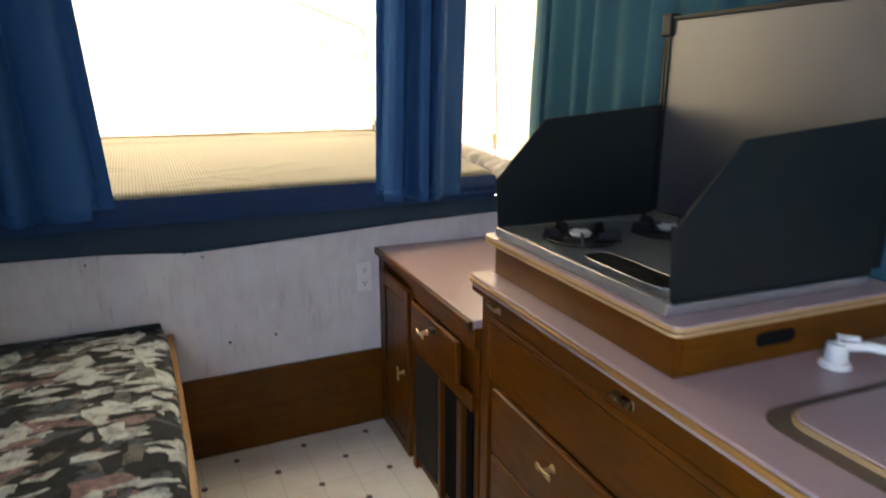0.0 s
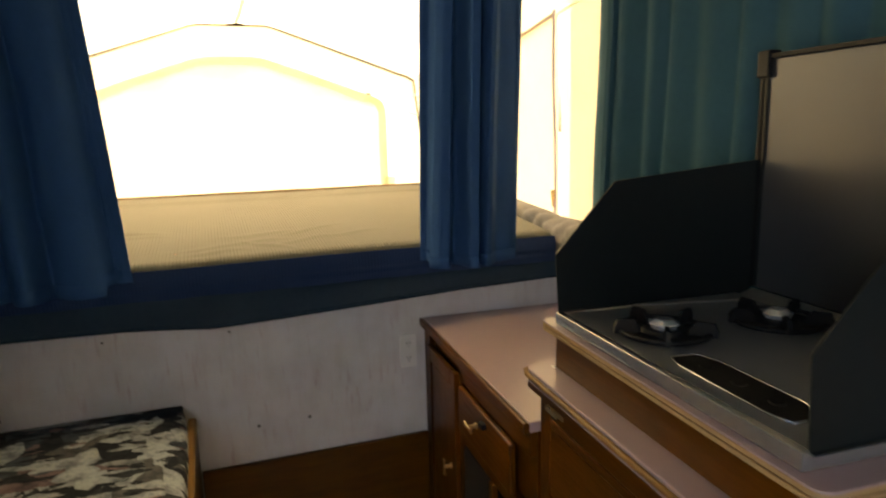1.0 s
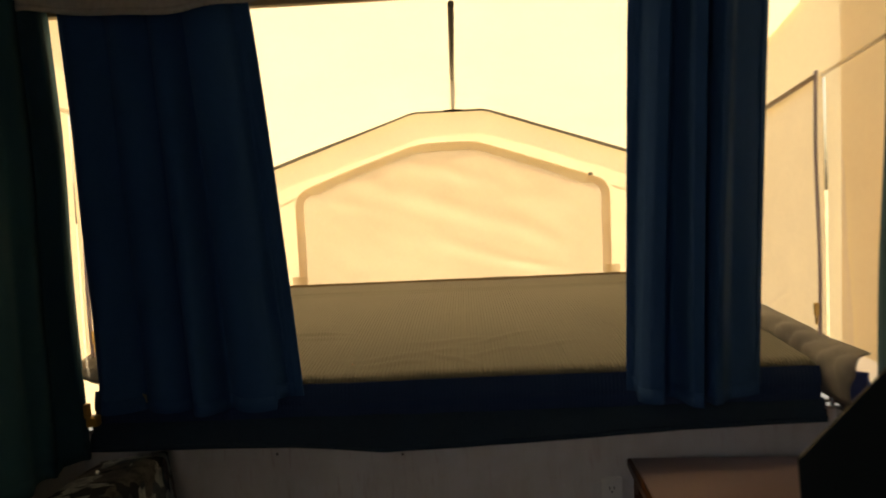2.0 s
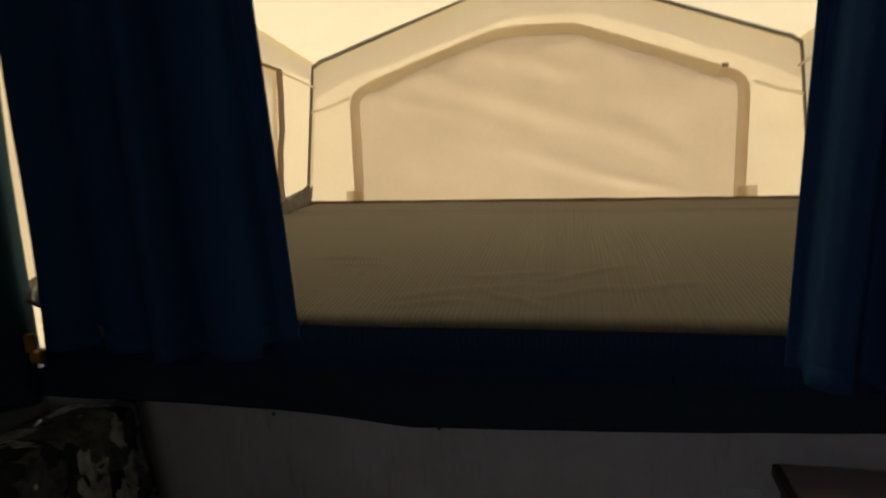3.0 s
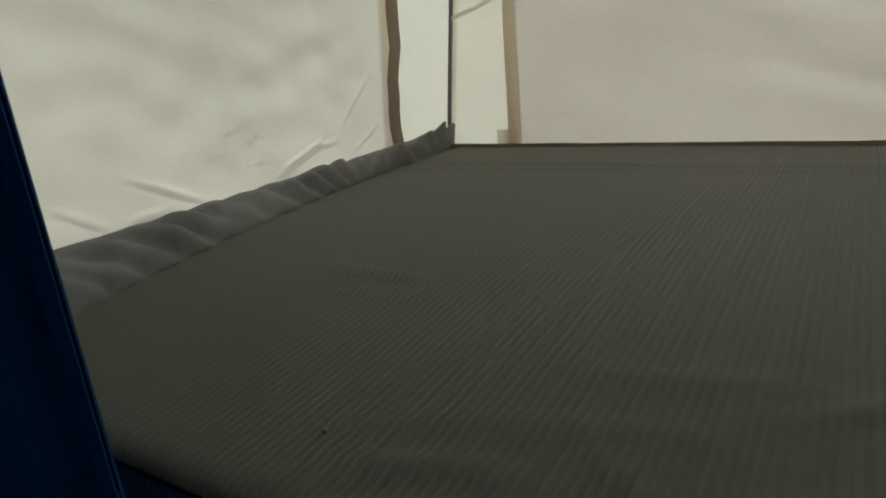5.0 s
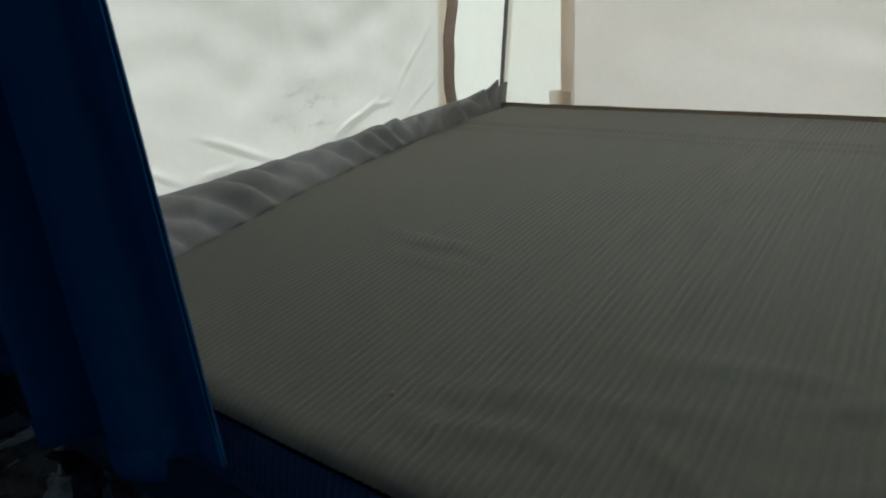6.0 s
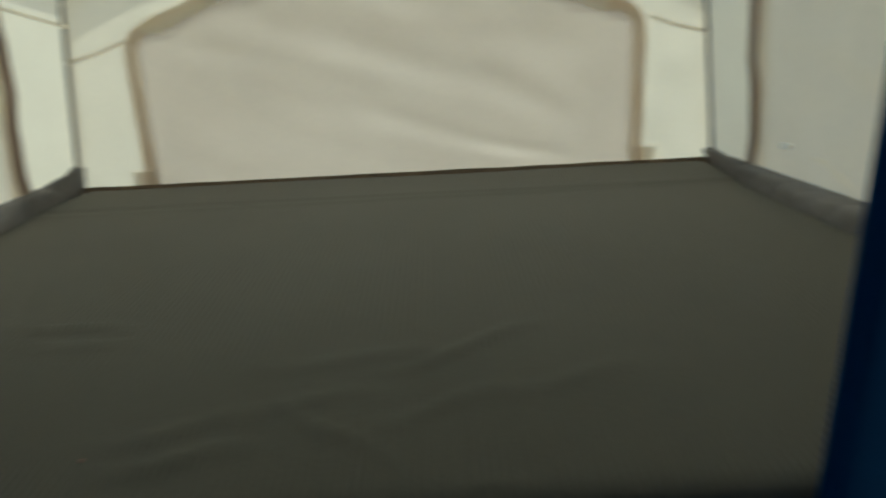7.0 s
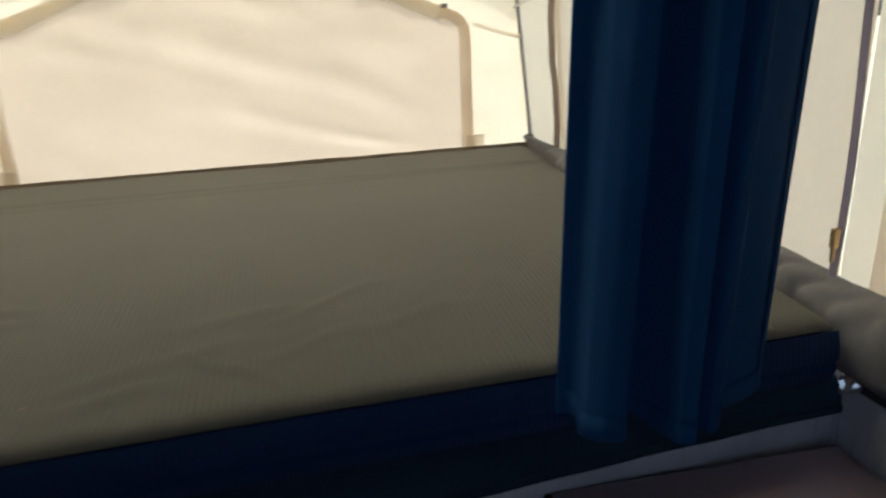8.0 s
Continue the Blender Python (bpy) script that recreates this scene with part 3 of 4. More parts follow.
for s in (-1, 1):
    def side_flap(u, v, s=s):
        y = -0.03 + u * 1.11
        z = 1.03 + v * (win_top(y) - 1.03)
        crease = 0.0
        for y0, z0, y1, z1, wide, high in ((0.27, 1.17, 0.48, 1.08, 0.006, 0.015), (0.14, 1.14, 0.26, 1.08, 0.006, 0.015), (0.26, 1.08, 0.38, 1.10, 0.006, 0.015), (0.74, 1.15, 0.85, 1.16, 0.006, 0.015), (0.62, 1.10, 0.78, 1.16, 0.006, 0.015), (0.62, 1.09, 0.83, 1.19, 0.006, 0.012), (0.84, 1.16, 1.03, 1.36, 0.007, 0.014), (0.88, 1.1, 1.04, 1.2, 0.006, 0.012), (0.55, 1.3, 1.02, 1.5, 0.03, 0.010), (0.05, 1.5, 0.7, 1.35, 0.04, 0.010)):
            dy, dz = y1 - y0, z1 - z0
            along = ((y - y0) * dy + (z - z0) * dz) / (dy * dy + dz * dz)
            if 0 < along < 1:
                off = ((y - y0) * dz - (z - z0) * dy) / math.hypot(dy, dz) / wide + 0.5 * math.sin(along * 6)
                crease -= 0.25 * high * math.sin(math.pi * along) * (math.exp(-off * off) - 0.5 * math.exp(-(off - 1.4) ** 2))
        soft = math.sqrt(max(0, math.sin(math.pi * u) * math.sin(math.pi * min(1, v + 0.08))))
        x = side_x(y, z) - 0.010 - soft * (0.014 * soft + crease + 0.006 * wob(0, y, z, 3, 6 + s) + 0.004 * wob(0, y + z, z - y, 9, 3 + s))
        return (s * x, y, z)
    fl = part("window_flap", sheet(side_flap, 230, 120), LIT_SIDEFLAP, tent, "tan canvas flap closed over the side window, creased and stained")
    wav = lambda z: 0.008 * math.sin(z * 19) + 0.004 * math.sin(z * 47)
    line = [(s * (side_x(1.08, z) - 0.022), 1.075 + wav(z), z) for z in np.linspace(1.03, 1.585, 14)]
    part("flap_tape", ribbon(line, (0, 0.05, 0), (-s * 0.004, 0, 0)), SIDETAPE, fl, "dark grey-brown tape down the flap's edge")
    line = [(s * (side_x(y, win_top(y)) - 0.020), y, win_top(y)) for y in np.linspace(-0.03, 1.09, 16)]
    part("flap_tape", ribbon(line, (0, 0, 0.014), (-s * 0.004, 0, 0)), SIDETAPE, fl)
    line = [(s * (side_x(y, 1.59) - 0.010), y, win_top(y) - 0.0) for y in np.linspace(1.08, FAR - 0.02, 6)]
    part("seam", ribbon(line, (0, 0, 0.010), (-s * 0.004, 0, 0)), TAPE, tent)
    line = [(s * (side_x(y, win_top(y)) - 0.010), y, win_top(y)) for y in np.linspace(-0.3, -0.03, 6)]
    part("seam", ribbon(line, (0, 0, 0.010), (-s * 0.004, 0, 0)), TAPE, tent)
    # zip beside the side window, with its pull
    zip_line = [(s * (side_x(-0.05, z) - 0.034), -0.045 + 0.006 * math.sin(z * 9), z) for z in np.linspace(1.05, 1.76, 16)]
    zp = part("zip", ribbon(zip_line, (0, 0.016, 0), (-s * 0.003, 0, 0)), cloth("violet-grey zip tape", (0.34, 0.31, 0.36), (0.55, 0.5, 0.6), 0.5, 400, 0.1), tent, "grey zip down the canvas corner")
    part("zip_pull", block((s * 1.0 - 0.006, s * 1.0 + 0.006, -0.055, -0.045, 1.105, 1.14), (s * 1.0 - 0.003, s * 1.0 + 0.003, -0.053, -0.047, 1.08, 1.108)), BRASS, zp, "brass zip pull", bevel=0.001)
    # canvas of the body beside the tent opening
    def body_canvas(u, v, s=s):
        y0 = DOOR_1 if s < 0 else REAR
        y = y0 + u * (-0.3 - y0)
        z = RIM + 0.01 + v * (2.07 - RIM)
        join = min(1, max(0, (-0.3 - y) / 0.2))
        return (s * (side_x(-0.3, max(z, 1.02)) + 0.035 * join + 0.006 * join * wob(0, y, z, 3, 9)), y, z)
    part("body_wall", sheet(body_canvas, 50, 12), CANVAS, tent)
    part("corner_strip", sheet(lambda u, v, s=s: (s * (1.045 + 0.04 * v * 0 + 0.02 * (1 - u)), -0.3 + 0.21 * u, 0.95 + v * 1.1), 4, 10), cloth("pale corner canvas", (0.6, 0.55, 0.5), (0.92, 0.8, 0.7), 0.68, 400, 0.05), tent, "doubled tan canvas strip at the corner")

# grey skirts between canvas and mattress
for s in (-1, 1):
    def skirt(u, v, s=s):
        y = (-0.14 + u * (FAR + 0.13) if s < 0 else -0.225 + u * (FAR + 0.2))
        near = min(1, (FAR - y) / 1.35)
        tw = (1.0 if s < 0 else 0.55) * (0.05 + 0.03 * max(0, (y - 0.8) / 0.6)) * (abs(math.sin(u * 62 + 2.2 * v + s + 4 * wob(u * 5, v, 0, 1, s))) - 0.45) * max(0.22, 0.45 + wob(u * 8, v * 1.5, 0, 1.0, 2 + s)) + 0.010 * wob(u * 34, v * 3, 0, 1, 4.4 + s)
        bed_top = 0.998 + 0.058 * math.sin(1.5708 * min(1, max(0, (y + 0.11) / 0.95)))
        if s < 0:
            inner, low, up = 0.988 - 0.17 * near, bed_top - 0.003, 1.125 - 0.058 * near
        else:
            k = min(1, max(0, (0.4 - y) / 0.45))
            inner, low, up = 0.985 - 0.07 * math.sin(math.pi * near) * (1 - k) + 0.008 * k, (bed_top - 0.003) * (1 - k) + 0.905 * k, 1.09 - 0.05 * k
        outer = side_x(y, up) - 0.012
        x = inner + (outer - inner) * v ** 1.3 - (0.02 * math.sin(math.pi * v) + tw * math.sin(math.pi * v)) * (0.5 if s < 0 else 0.8)
        z = low + (up - low) * v ** 0.8 + 0.018 * math.sin(math.pi * v) + tw * math.sin(math.pi * v)
        if s < 0 and y < 0.0:
            z -= 0.04 * (y / 0.14) ** 2
        return (s * x, y, z)
    part("skirt", sheet(skirt, 240, 16, 0.003), SKIRT, tent, "wrinkled grey coated skirt tucked beside the mattress")

    if s > 0:
        # Shiny patch; see-through white cloth paints its bright glint.
        part("patch", prism(rounded(0.885, 0.925, 1.163, 1.177, 0.005), "x", side_x(0.9, 1.17) - 0.034, side_x(0.9, 1.17) - 0.030), cloth("white patch with glint tone", (0.9, 0.9, 0.95), (0.99, 0.99, 0.99), 0.9, 300, 0.02), tent, "small shiny patch on the side flap, its glint painted white")
part("clip", block((0.667, 0.69, FAR - 0.026, FAR - 0.018, 1.553, 1.567)), GREYPOLE, tent, "small grey clip at the flap's corner", bevel=0.003)

# bow, ridge pole and corner poles
bow = thing("tent_bow", (0, FAR, 1.05), "grey steel tent bow with a ridge pole", "tent pole")
line = [(-1.0, FAR - 0.012, 1.03), (-0.985, FAR - 0.012, 1.2), (-0.958, FAR - 0.012, 1.45), (-0.942, FAR - 0.012, 1.60), (-0.935, FAR - 0.012, 1.63), (-0.90, FAR - 0.012, 1.652)]
line += [(x, FAR - 0.012, bow_z(x) - 0.004) for x in np.linspace(-0.85, -0.2, 10)] + [(-0.16, FAR - 0.012, 1.899), (0.16, FAR - 0.012, 1.899)]
full = line + [(-x, y, z) for x, y, z in line[:-2][::-1]]
part("pole", tube(full, 0.008), GREYPOLE, bow)
part("ridge_pole", tube([(0.02, FAR - 0.02, 1.905), (0.045, -0.09, 1.972)], 0.009), GREYPOLE, bow)
part("bracket", block((-0.02, 0.06, FAR - 0.04, FAR - 0.004, 1.892, 1.908), (-0.005, 0.045, FAR - 0.05, FAR - 0.03, 1.898, 1.918)), SLOTS, bow, "dark clamp on the ridge", bevel=0.003)
for s in (-1, 1):
    part("corner_socket", block((s * 1.0 - 0.016, s * 1.0 + 0.016, FAR - 0.035, FAR + 0.004, 1.02, 1.10)), SLOTS, bow, bevel=0.004)


# ---- bed ----
bed = thing("bed_mattress", (0, 0.65, 0.88), "wide mattress in tan ribbed cloth with navy sides", "mattress")
MX, MY0, MY1 = 0.975, -0.108, 1.375


def mattress_z(x, y):
    z = 0.998 + 0.058 * math.sin(1.5708 * min(1, max(0, (y + 0.11) / 0.95))) + 0.004 * wob(x, y, 0, 2, 3.1)
    creases = ((-0.45, 0.305, 0.19, -0.25, 0.009, 0.010), (-0.41, 0.25, 0.16, -0.22, 0.009, 0.006), (0.0, 0.01, 0.12, -0.9, 0.009, 0.007), (-0.05, 0.075, 0.16, 0.02, 0.010, 0.005),
               (0.16, 0.19, 0.16, 0.5, 0.011, 0.007), (0.12, 0.05, 0.14, 0.3, 0.010, 0.005), (-0.17, -0.02, 0.14, 0.05, 0.011, 0.008), (-0.2, 0.03, 0.15, 0.1, 0.012, 0.005), (0.3, 0.1, 0.16, 0.2, 0.014, 0.005), (0.0, 0.17, 0.2, 0.02, 0.014, 0.005))
    for cx, cy, length, slope, wide, h in creases:
        a = (x - cx) / length
        if abs(a) < 1:
            d = (y - cy - slope * (x - cx) - 0.012 * math.sin(a * 4)) / wide
            z += 0.8 * h * (1 - a * a) ** 2 * math.exp(-d * d)
    z += 0.004 * math.exp(-((y - 1.06 - 0.02 * x) / 0.02) ** 2) + 0.006 * (1 if y > 1.08 else 0)
    return z


def mattress_top():
    ribs, per = 190, 6
    nx, ny = ribs * per, 110
    xs = np.linspace(-MX, MX, nx + 1)
    ys = np.concatenate([np.linspace(MY0, MY0 + 0.03, 9)[:-1], np.linspace(MY0 + 0.03, MY1, ny - 7)])
    rib = 0.0025 * np.abs(np.sin(np.pi * ribs * np.linspace(0, 1, nx + 1)))
    coarse = np.array([[mattress_z(x, y) for y in ys] for x in xs[::3]])
    fine = np.array([np.interp(xs, xs[::3], coarse[:, j]) for j in range(ny + 1)]).T
    edge_y = np.clip((ys - MY0) / 0.03, 0, 1)
    edge_x_ = np.clip((MX - np.abs(xs)) / 0.03, 0, 1)
    drop = 0.016 * (1 - np.sqrt(1 - (1 - edge_y) ** 2))[None, :] + 0.03 * (1 - np.sqrt(1 - (1 - edge_x_) ** 2))[:, None]
    z = fine + rib[:, None] - drop
    co = np.stack([np.repeat(xs, ny + 1), np.tile(ys, nx + 1), z.ravel()], 1)
    i, j = np.meshgrid(np.arange(nx), np.arange(ny), indexing="ij")
    a = (i * (ny + 1) + j).ravel()
    faces = np.stack([a, a + ny + 1, a + ny + 2, a + 1], 1)
    me = bpy.data.meshes.new("top_cover")
    me.from_pydata(co.tolist(), [], faces.tolist())
    me.polygons.foreach_set("use_smooth", [True] * len(me.polygons))
    me.materials.append(RIBBED)
    ob = new("top_cover", me)
    ob.parent = bed
    ob.matrix_parent_inverse = bed.matrix_world.inverted()
    return tagged(ob, "tan ribbed cover with a few creases")


mattress_top()


def front_side(u, v):
    x = -MX + 2 * MX * u
    rib = 0.0012 * abs(math.sin(math.pi * 190 * u))
    seam = 0.006 * math.exp(-((v - 0.42) / 0.03) ** 2)
    return (x, MY0 - 0.004 - 0.010 * math.sin(math.pi * v) - rib + seam, 0.885 + v * (mattress_z(x, MY0) - 0.015 - 0.885))


part("front_side", sheet(front_side, 1140, 14), NAVY, bed, "navy ribbed mattress side with a seam")
part("core", block((-MX + 0.003, MX - 0.003, MY0 + 0.012, MY1, 0.885, 0.965)), NAVY, bed)
tagged(mesh_object("bunk_board", block((-1.0, 1.0, WALL_Y + 0.032, FAR + 0.02, 0.855, 0.884)), OAK_X, 0.003), "plywood bunk board under the mattress", "board", kind="structure")


def valance_cloth(u, v):
    x = -0.985 + 1.97 * u
    low = np.interp(x, [-1.0, -0.65, -0.44, -0.18, 0.02, 0.16, 0.33, 0.6, 1.0], [0.826, 0.822, 0.817, 0.796, 0.803, 0.811, 0.820, 0.832, 0.839])
    z = low + v * (0.898 - low)
    y = -0.124 - 0.010 * (1 - v) + 0.004 * wob(x, 0, z, 7, 4.4) - 0.006 * math.sin(x * 5) * (1 - v)
    return (x, y - 0.006 + 0.018 * v ** 3, z)


under = thing("bed_skirt", (0, -0.12, 0.80), "dark blue cloth skirt hanging from the mattress over the wall", "bed skirt")
part("cloth", sheet(valance_cloth, 160, 12, 0.002), BEDSKIRT, under)
part("hem", sheet(lambda u, v: (valance_cloth(u, 0)[0], valance_cloth(u, 0)[1] - 0.0015, valance_cloth(u, 0)[2] + 0.014 * v), 160, 1, 0.003), BEDSKIRT, under)
tagged(mesh_object("lint_speck", disc(-0.279, -0.014, 1.0075, 1.0105, 0.0025, 0.0018, 7), plain("pinkish lint", (0.34, 0.2, 0.17), 0.9)), "tiny pinkish lint speck on the mattress", "speck")


# ---- curtains ----
def curtain(name, label, folds, x0, x1, z0, z1, y, material, taper=(0, 0), seed=1.0, axis="y", depth=0.038, hem=True, group="", low=None, crisp=0.7, lead=0, profile=None):
    """A pleated curtain between x0 and x1. taper: how far each edge lies further out at the foot. axis: the way it faces."""
    rnd = random.Random(seed)
    marks = sorted([0, 1] + [min(0.97, max(0.03, (k + rnd.uniform(-0.28, 0.28)) / folds)) for k in range(1, folds)])
    phase = np.interp(np.linspace(0, 1, 200), marks, np.arange(len(marks)) * math.pi)
    side = 1 if axis == "x" and y < 0 else -1
    amp = [rnd.uniform(0.55, 1.15) for _ in range(folds + 2)]

    def fn(u, v):
        a = x0 + taper[0] * (1 - v) ** 0.85
        b = x1 + taper[1] * (1 - v) ** 0.85
        x = a + (b - a) * u
        p = float(np.interp(u, np.linspace(0, 1, 200), phase))
        p += 0.5 * wob(v * 1.6, seed, 0)
        k = amp[int(p / 6.2832) % len(amp)]
        w = 2 * k * abs(math.sin(p / 2)) ** crisp - 1
        d = side * depth * w * (0.6 + 0.4 * (1 - v)) + 0.012 * wob(u * 2, v * 2.2, seed, 1)
        if profile:
            d = sum(float(np.interp(u + 0.025 * wob(v * 1.3, 4, seed) * u + e, [p for p, _ in profile], [q for _, q in profile])) for e in (-0.012, -0.004, 0.004, 0.012)) / 4
        elif lead:  # the leading strip hangs flat, close to the bed
            flat = min(1, max(0, ((1 - u if lead > 0 else u) - 0.07) / 0.05))
            d = d * flat + 0.022 * (1 - flat)
        foot = low(u) if low else 0.006 * math.sin(p)
        z = z0 + foot * (1 - v) + v * (z1 - z0)
        x += 0.012 * math.sin(p * 0.5 + seed) * (1 - v)
        return (x, y + d, z) if axis == "y" else (y + d, x, z)

    th = thing(name, ((x0 + x1) / 2, y, z0) if axis == "y" else (y, (x0 + x1) / 2, z0), label, "curtain", group)
    part("panel", sheet(fn, 18 * folds, 40, 0.002), material, th)
    if hem:
        part("bottom_hem", sheet(lambda u, v: tuple(c + d for c, d in zip(fn(u, 0.035 * v), (0, -0.0025, 0) if axis == "y" else (-0.0025 * (1 if y > 0 else -1), 0, 0))), 14 * folds, 2, 0.001), material, th)
        for at in (0.0, 1.0):
            part("side_hem", sheet(lambda u, v, at=at: tuple(c + d for c, d in zip(fn(at + (0.05 * u if at == 0 else -0.05 * u), v), (0, -0.003, 0) if axis == "y" else (-0.003 * (1 if y > 0 else -1), 0, 0))), 6, 40, 0.001), material, th)
    return th


curtain("bed_curtain", "blue pleated curtain drawn aside before the bed", 9, -0.965, -0.472, 0.940, 2.0, -0.168, CURTAIN, (0.02, 0.095), 3, group="bed curtains", low=lambda u: 0.022 if u > 0.85 else -0.004, lead=1)
FOLDS = [(0, 0.034), (0.10, 0.028), (0.125, 0.0), (0.19, -0.022), (0.27, -0.03), (0.31, 0.036), (0.345, 0.038), (0.385, -0.055), (0.48, -0.066), (0.53, 0.03), (0.57, 0.034), (0.605, -0.048), (0.67, -0.04), (0.74, 0.004), (1, 0.038)]
curtain("bed_curtain", "blue pleated curtain gathered before the bed", 9, 0.490, 0.838, 0.925, 2.0, -0.182, CURTAIN, (-0.040, -0.030), 21, group="bed curtains", low=lambda u: 0.022 if u < 0.115 else 0.0, profile=FOLDS)
curtain("side_curtain", "teal-blue curtain closed over the galley side window", 56, -3.5, -0.295, 0.90, 2.03, 1.025, SIDE_CURTAIN, (0, 0.055), 12, "x", 0.018, group="side curtains", crisp=1.6)
curtain("side_curtain", "teal-blue curtain closed over the bench side window", 44, -2.72, -0.125, 0.815, 2.03, -0.998, SIDE_CURTAIN, (0, 0.02), 15, "x", 0.018, group="side curtains", crisp=1.6)

# patterned valance under the roof
valance = thing("window_valance", (0, -0.258, 1.95), "white patterned cloth valance under the roof edge", "valance")
VAL = cloth("white figured valance cloth", (0.5, 0.47, 0.45), (0.3, 0.27, 0.25), 0.2, 500, 0.35, 0.004)
def window_valance_cloth(u, v):
    low = 0.098 + 0.018 * wob(u * 5, 0, 0, 1, 2.5) + 0.02 * math.exp(-((u - 0.12) / 0.12) ** 2)
    return (-1.0 + 2.0 * u, -0.258 - 0.012 * math.sin(u * 60 + 3 * wob(u * 8, 0, 0, 1, 5)) * (1 - v) + 0.01 * wob(u * 9, v, 0, 1, 7), 2.058 - (1 - v) * low)


part("cloth", sheet(window_valance_cloth, 160, 8, 0.002), VAL, valance)
part("hem", sheet(lambda u, v: tuple(c + d for c, d in zip(window_valance_cloth(u, 0.14 * v), (0, -0.003, 0))), 160, 1, 0.002), VAL, valance)
part("heading_tape", block((-1.0, 1.0, -0.272, -0.266, 2.035, 2.0585)), WHITEPLASTIC, valance)
rail = thing("curtain_rail", (0, -0.165, 2.0), "white curtain rail fixed under the roof", "curtain rail")
part("track", block((-1.0, 1.0, -0.178, -0.152, 2.005, 2.03)), WHITEPLASTIC, rail, bevel=0.003)
for x in (-0.89, 0.0, 0.89):
    part("hanger", block((x - 0.01, x + 0.01, -0.175, -0.155, 2.03, 2.06)), WHITEPLASTIC, rail)

# corner fittings where bed, rim and tent meet
for s in (-1, 1):
    fit_ = thing("bunk_latch", (s * 1.0, -0.125, 0.875), "chrome latch fitting at the corner of the bunk", "latch", "bunk latches")
    part("plate", block((s * 1.0 - 0.02, s * 1.0 + 0.02, -0.135, -0.105, 0.872, 0.882)), ALUMINIUM, fit_, bevel=0.002)
    bm = bmesh.new()
    bmesh.ops.create_uvsphere(bm, u_segments=16, v_segments=10, radius=0.013, matrix=Matrix.Translation((s * 1.002, -0.124, 0.897)) @ Matrix.Diagonal((0.8, 0.8, 1.25, 1)))
    part("knob", bm, CHROME, fit_)
    strap = thing("webbing_strap", (s * 1.045, -0.13, 0.93), "blue webbing strap hanging at the tent corner", "strap", "webbing straps")
    part("band", sheet(lambda u, v, s=s: (s * (1.046 - 0.02 * u + 0.006 * math.sin(v * 5)), -0.215 + 0.09 * u, 0.885 + 0.105 * v - 0.015 * u), 6, 8, 0.003), BLUEWEB, strap)
    part("buckle", block((s * 1.045 - 0.009, s * 1.045 + 0.009, -0.195, -0.172, 0.890, 0.908)), plain("glossy blue plastic", (0.02, 0.07, 0.4), 0.2), strap, bevel=0.004)
amber = thing("clip", (-0.965, -0.15, 0.90), "amber plastic clip at the corner of the bed", "clip")
part("jaw", block((-0.985, -0.945, -0.165, -0.14, 0.90, 0.93)), AMBER, amber, bevel=0.006)
part("lever", block((-0.985, -0.965, -0.172, -0.15, 0.925, 0.965)), AMBER, amber, bevel=0.005)


# ---- galley side ----
LEAN = 0.055  # the galley stands slightly askew to the front wall


def skew(ob, lean=LEAN, shift=(0, 0, 0)):
    """Turn a thing about the galley's front corner by its slant, after a shift."""
    c = Vector((0.48, WALL_Y, 0))
    ob.matrix_world = Matrix.Translation(c) @ Matrix.Rotation(-lean, 4, "Z") @ Matrix.Translation(Vector(shift) - c) @ ob.matrix_world
    return ob


def wall_edge(y):
    """Where the side wall lies in the galley's own slanted plan."""
    return 1.043 + LEAN * (WALL_Y - y)


def handle(parent, y, z, x, wide=0.055, upright=False):
    """A brass wing pull: round rose, post and a flared cross-bar, on a front that faces -x."""
    bm = bmesh.new()
    turn = Matrix.Rotation(radians(90), 4, "Y")
    bmesh.ops.create_cone(bm, cap_ends=True, segments=14, radius1=0.0055, radius2=0.0065, depth=0.022, matrix=Matrix.Translation((x - 0.011, y, z)) @ turn)
    ob = part("handle", bm, BRASS, parent, "brass wing pull")
    bm = bmesh.new()
    bmesh.ops.create_cone(bm, cap_ends=True, segments=16, radius1=0.008, radius2=0.011, depth=0.004, matrix=Matrix.Translation((x - 0.002, y, z)) @ turn)
    part("rose", bm, BRASS, ob, bevel=0.001)
    h = wide / 2
    flare = [(-h, -0.0085), (-h * 0.7, -0.007), (-h * 0.25, -0.0042), (h * 0.25, -0.0042), (h * 0.7, -0.007), (h, -0.0085), (h, 0.0085), (h * 0.7, 0.007), (h * 0.25, 0.0042), (-h * 0.25, 0.0042), (-h * 0.7, 0.007), (-h, 0.0085)]
    outline = [(y + q, z + p) if upright else (y + p, z + q) for p, q in flare]
    part("wing", prism(outline, "x", x - 0.0275, x - 0.0215), BRASS, ob, bevel=0.002)
    return ob


def bar_pull(parent, y, z, x):
    """A rectangular brass pull: a thin plate with a lip to catch the fingers."""
    ob = part("handle", block((x - 0.003, x, y - 0.027, y + 0.027, z - 0.011, z + 0.011)), BRASS, parent, "rectangular brass pull", bevel=0.001)
    part("lip", prism([(x - 0.003, z + 0.010), (x - 0.014, z + 0.006), (x - 0.016, z - 0.003), (x - 0.013, z - 0.003), (x - 0.011, z + 0.003), (x - 0.003, z + 0.006)], "y", y - 0.025, y + 0.025), BRASS, ob)
    return ob


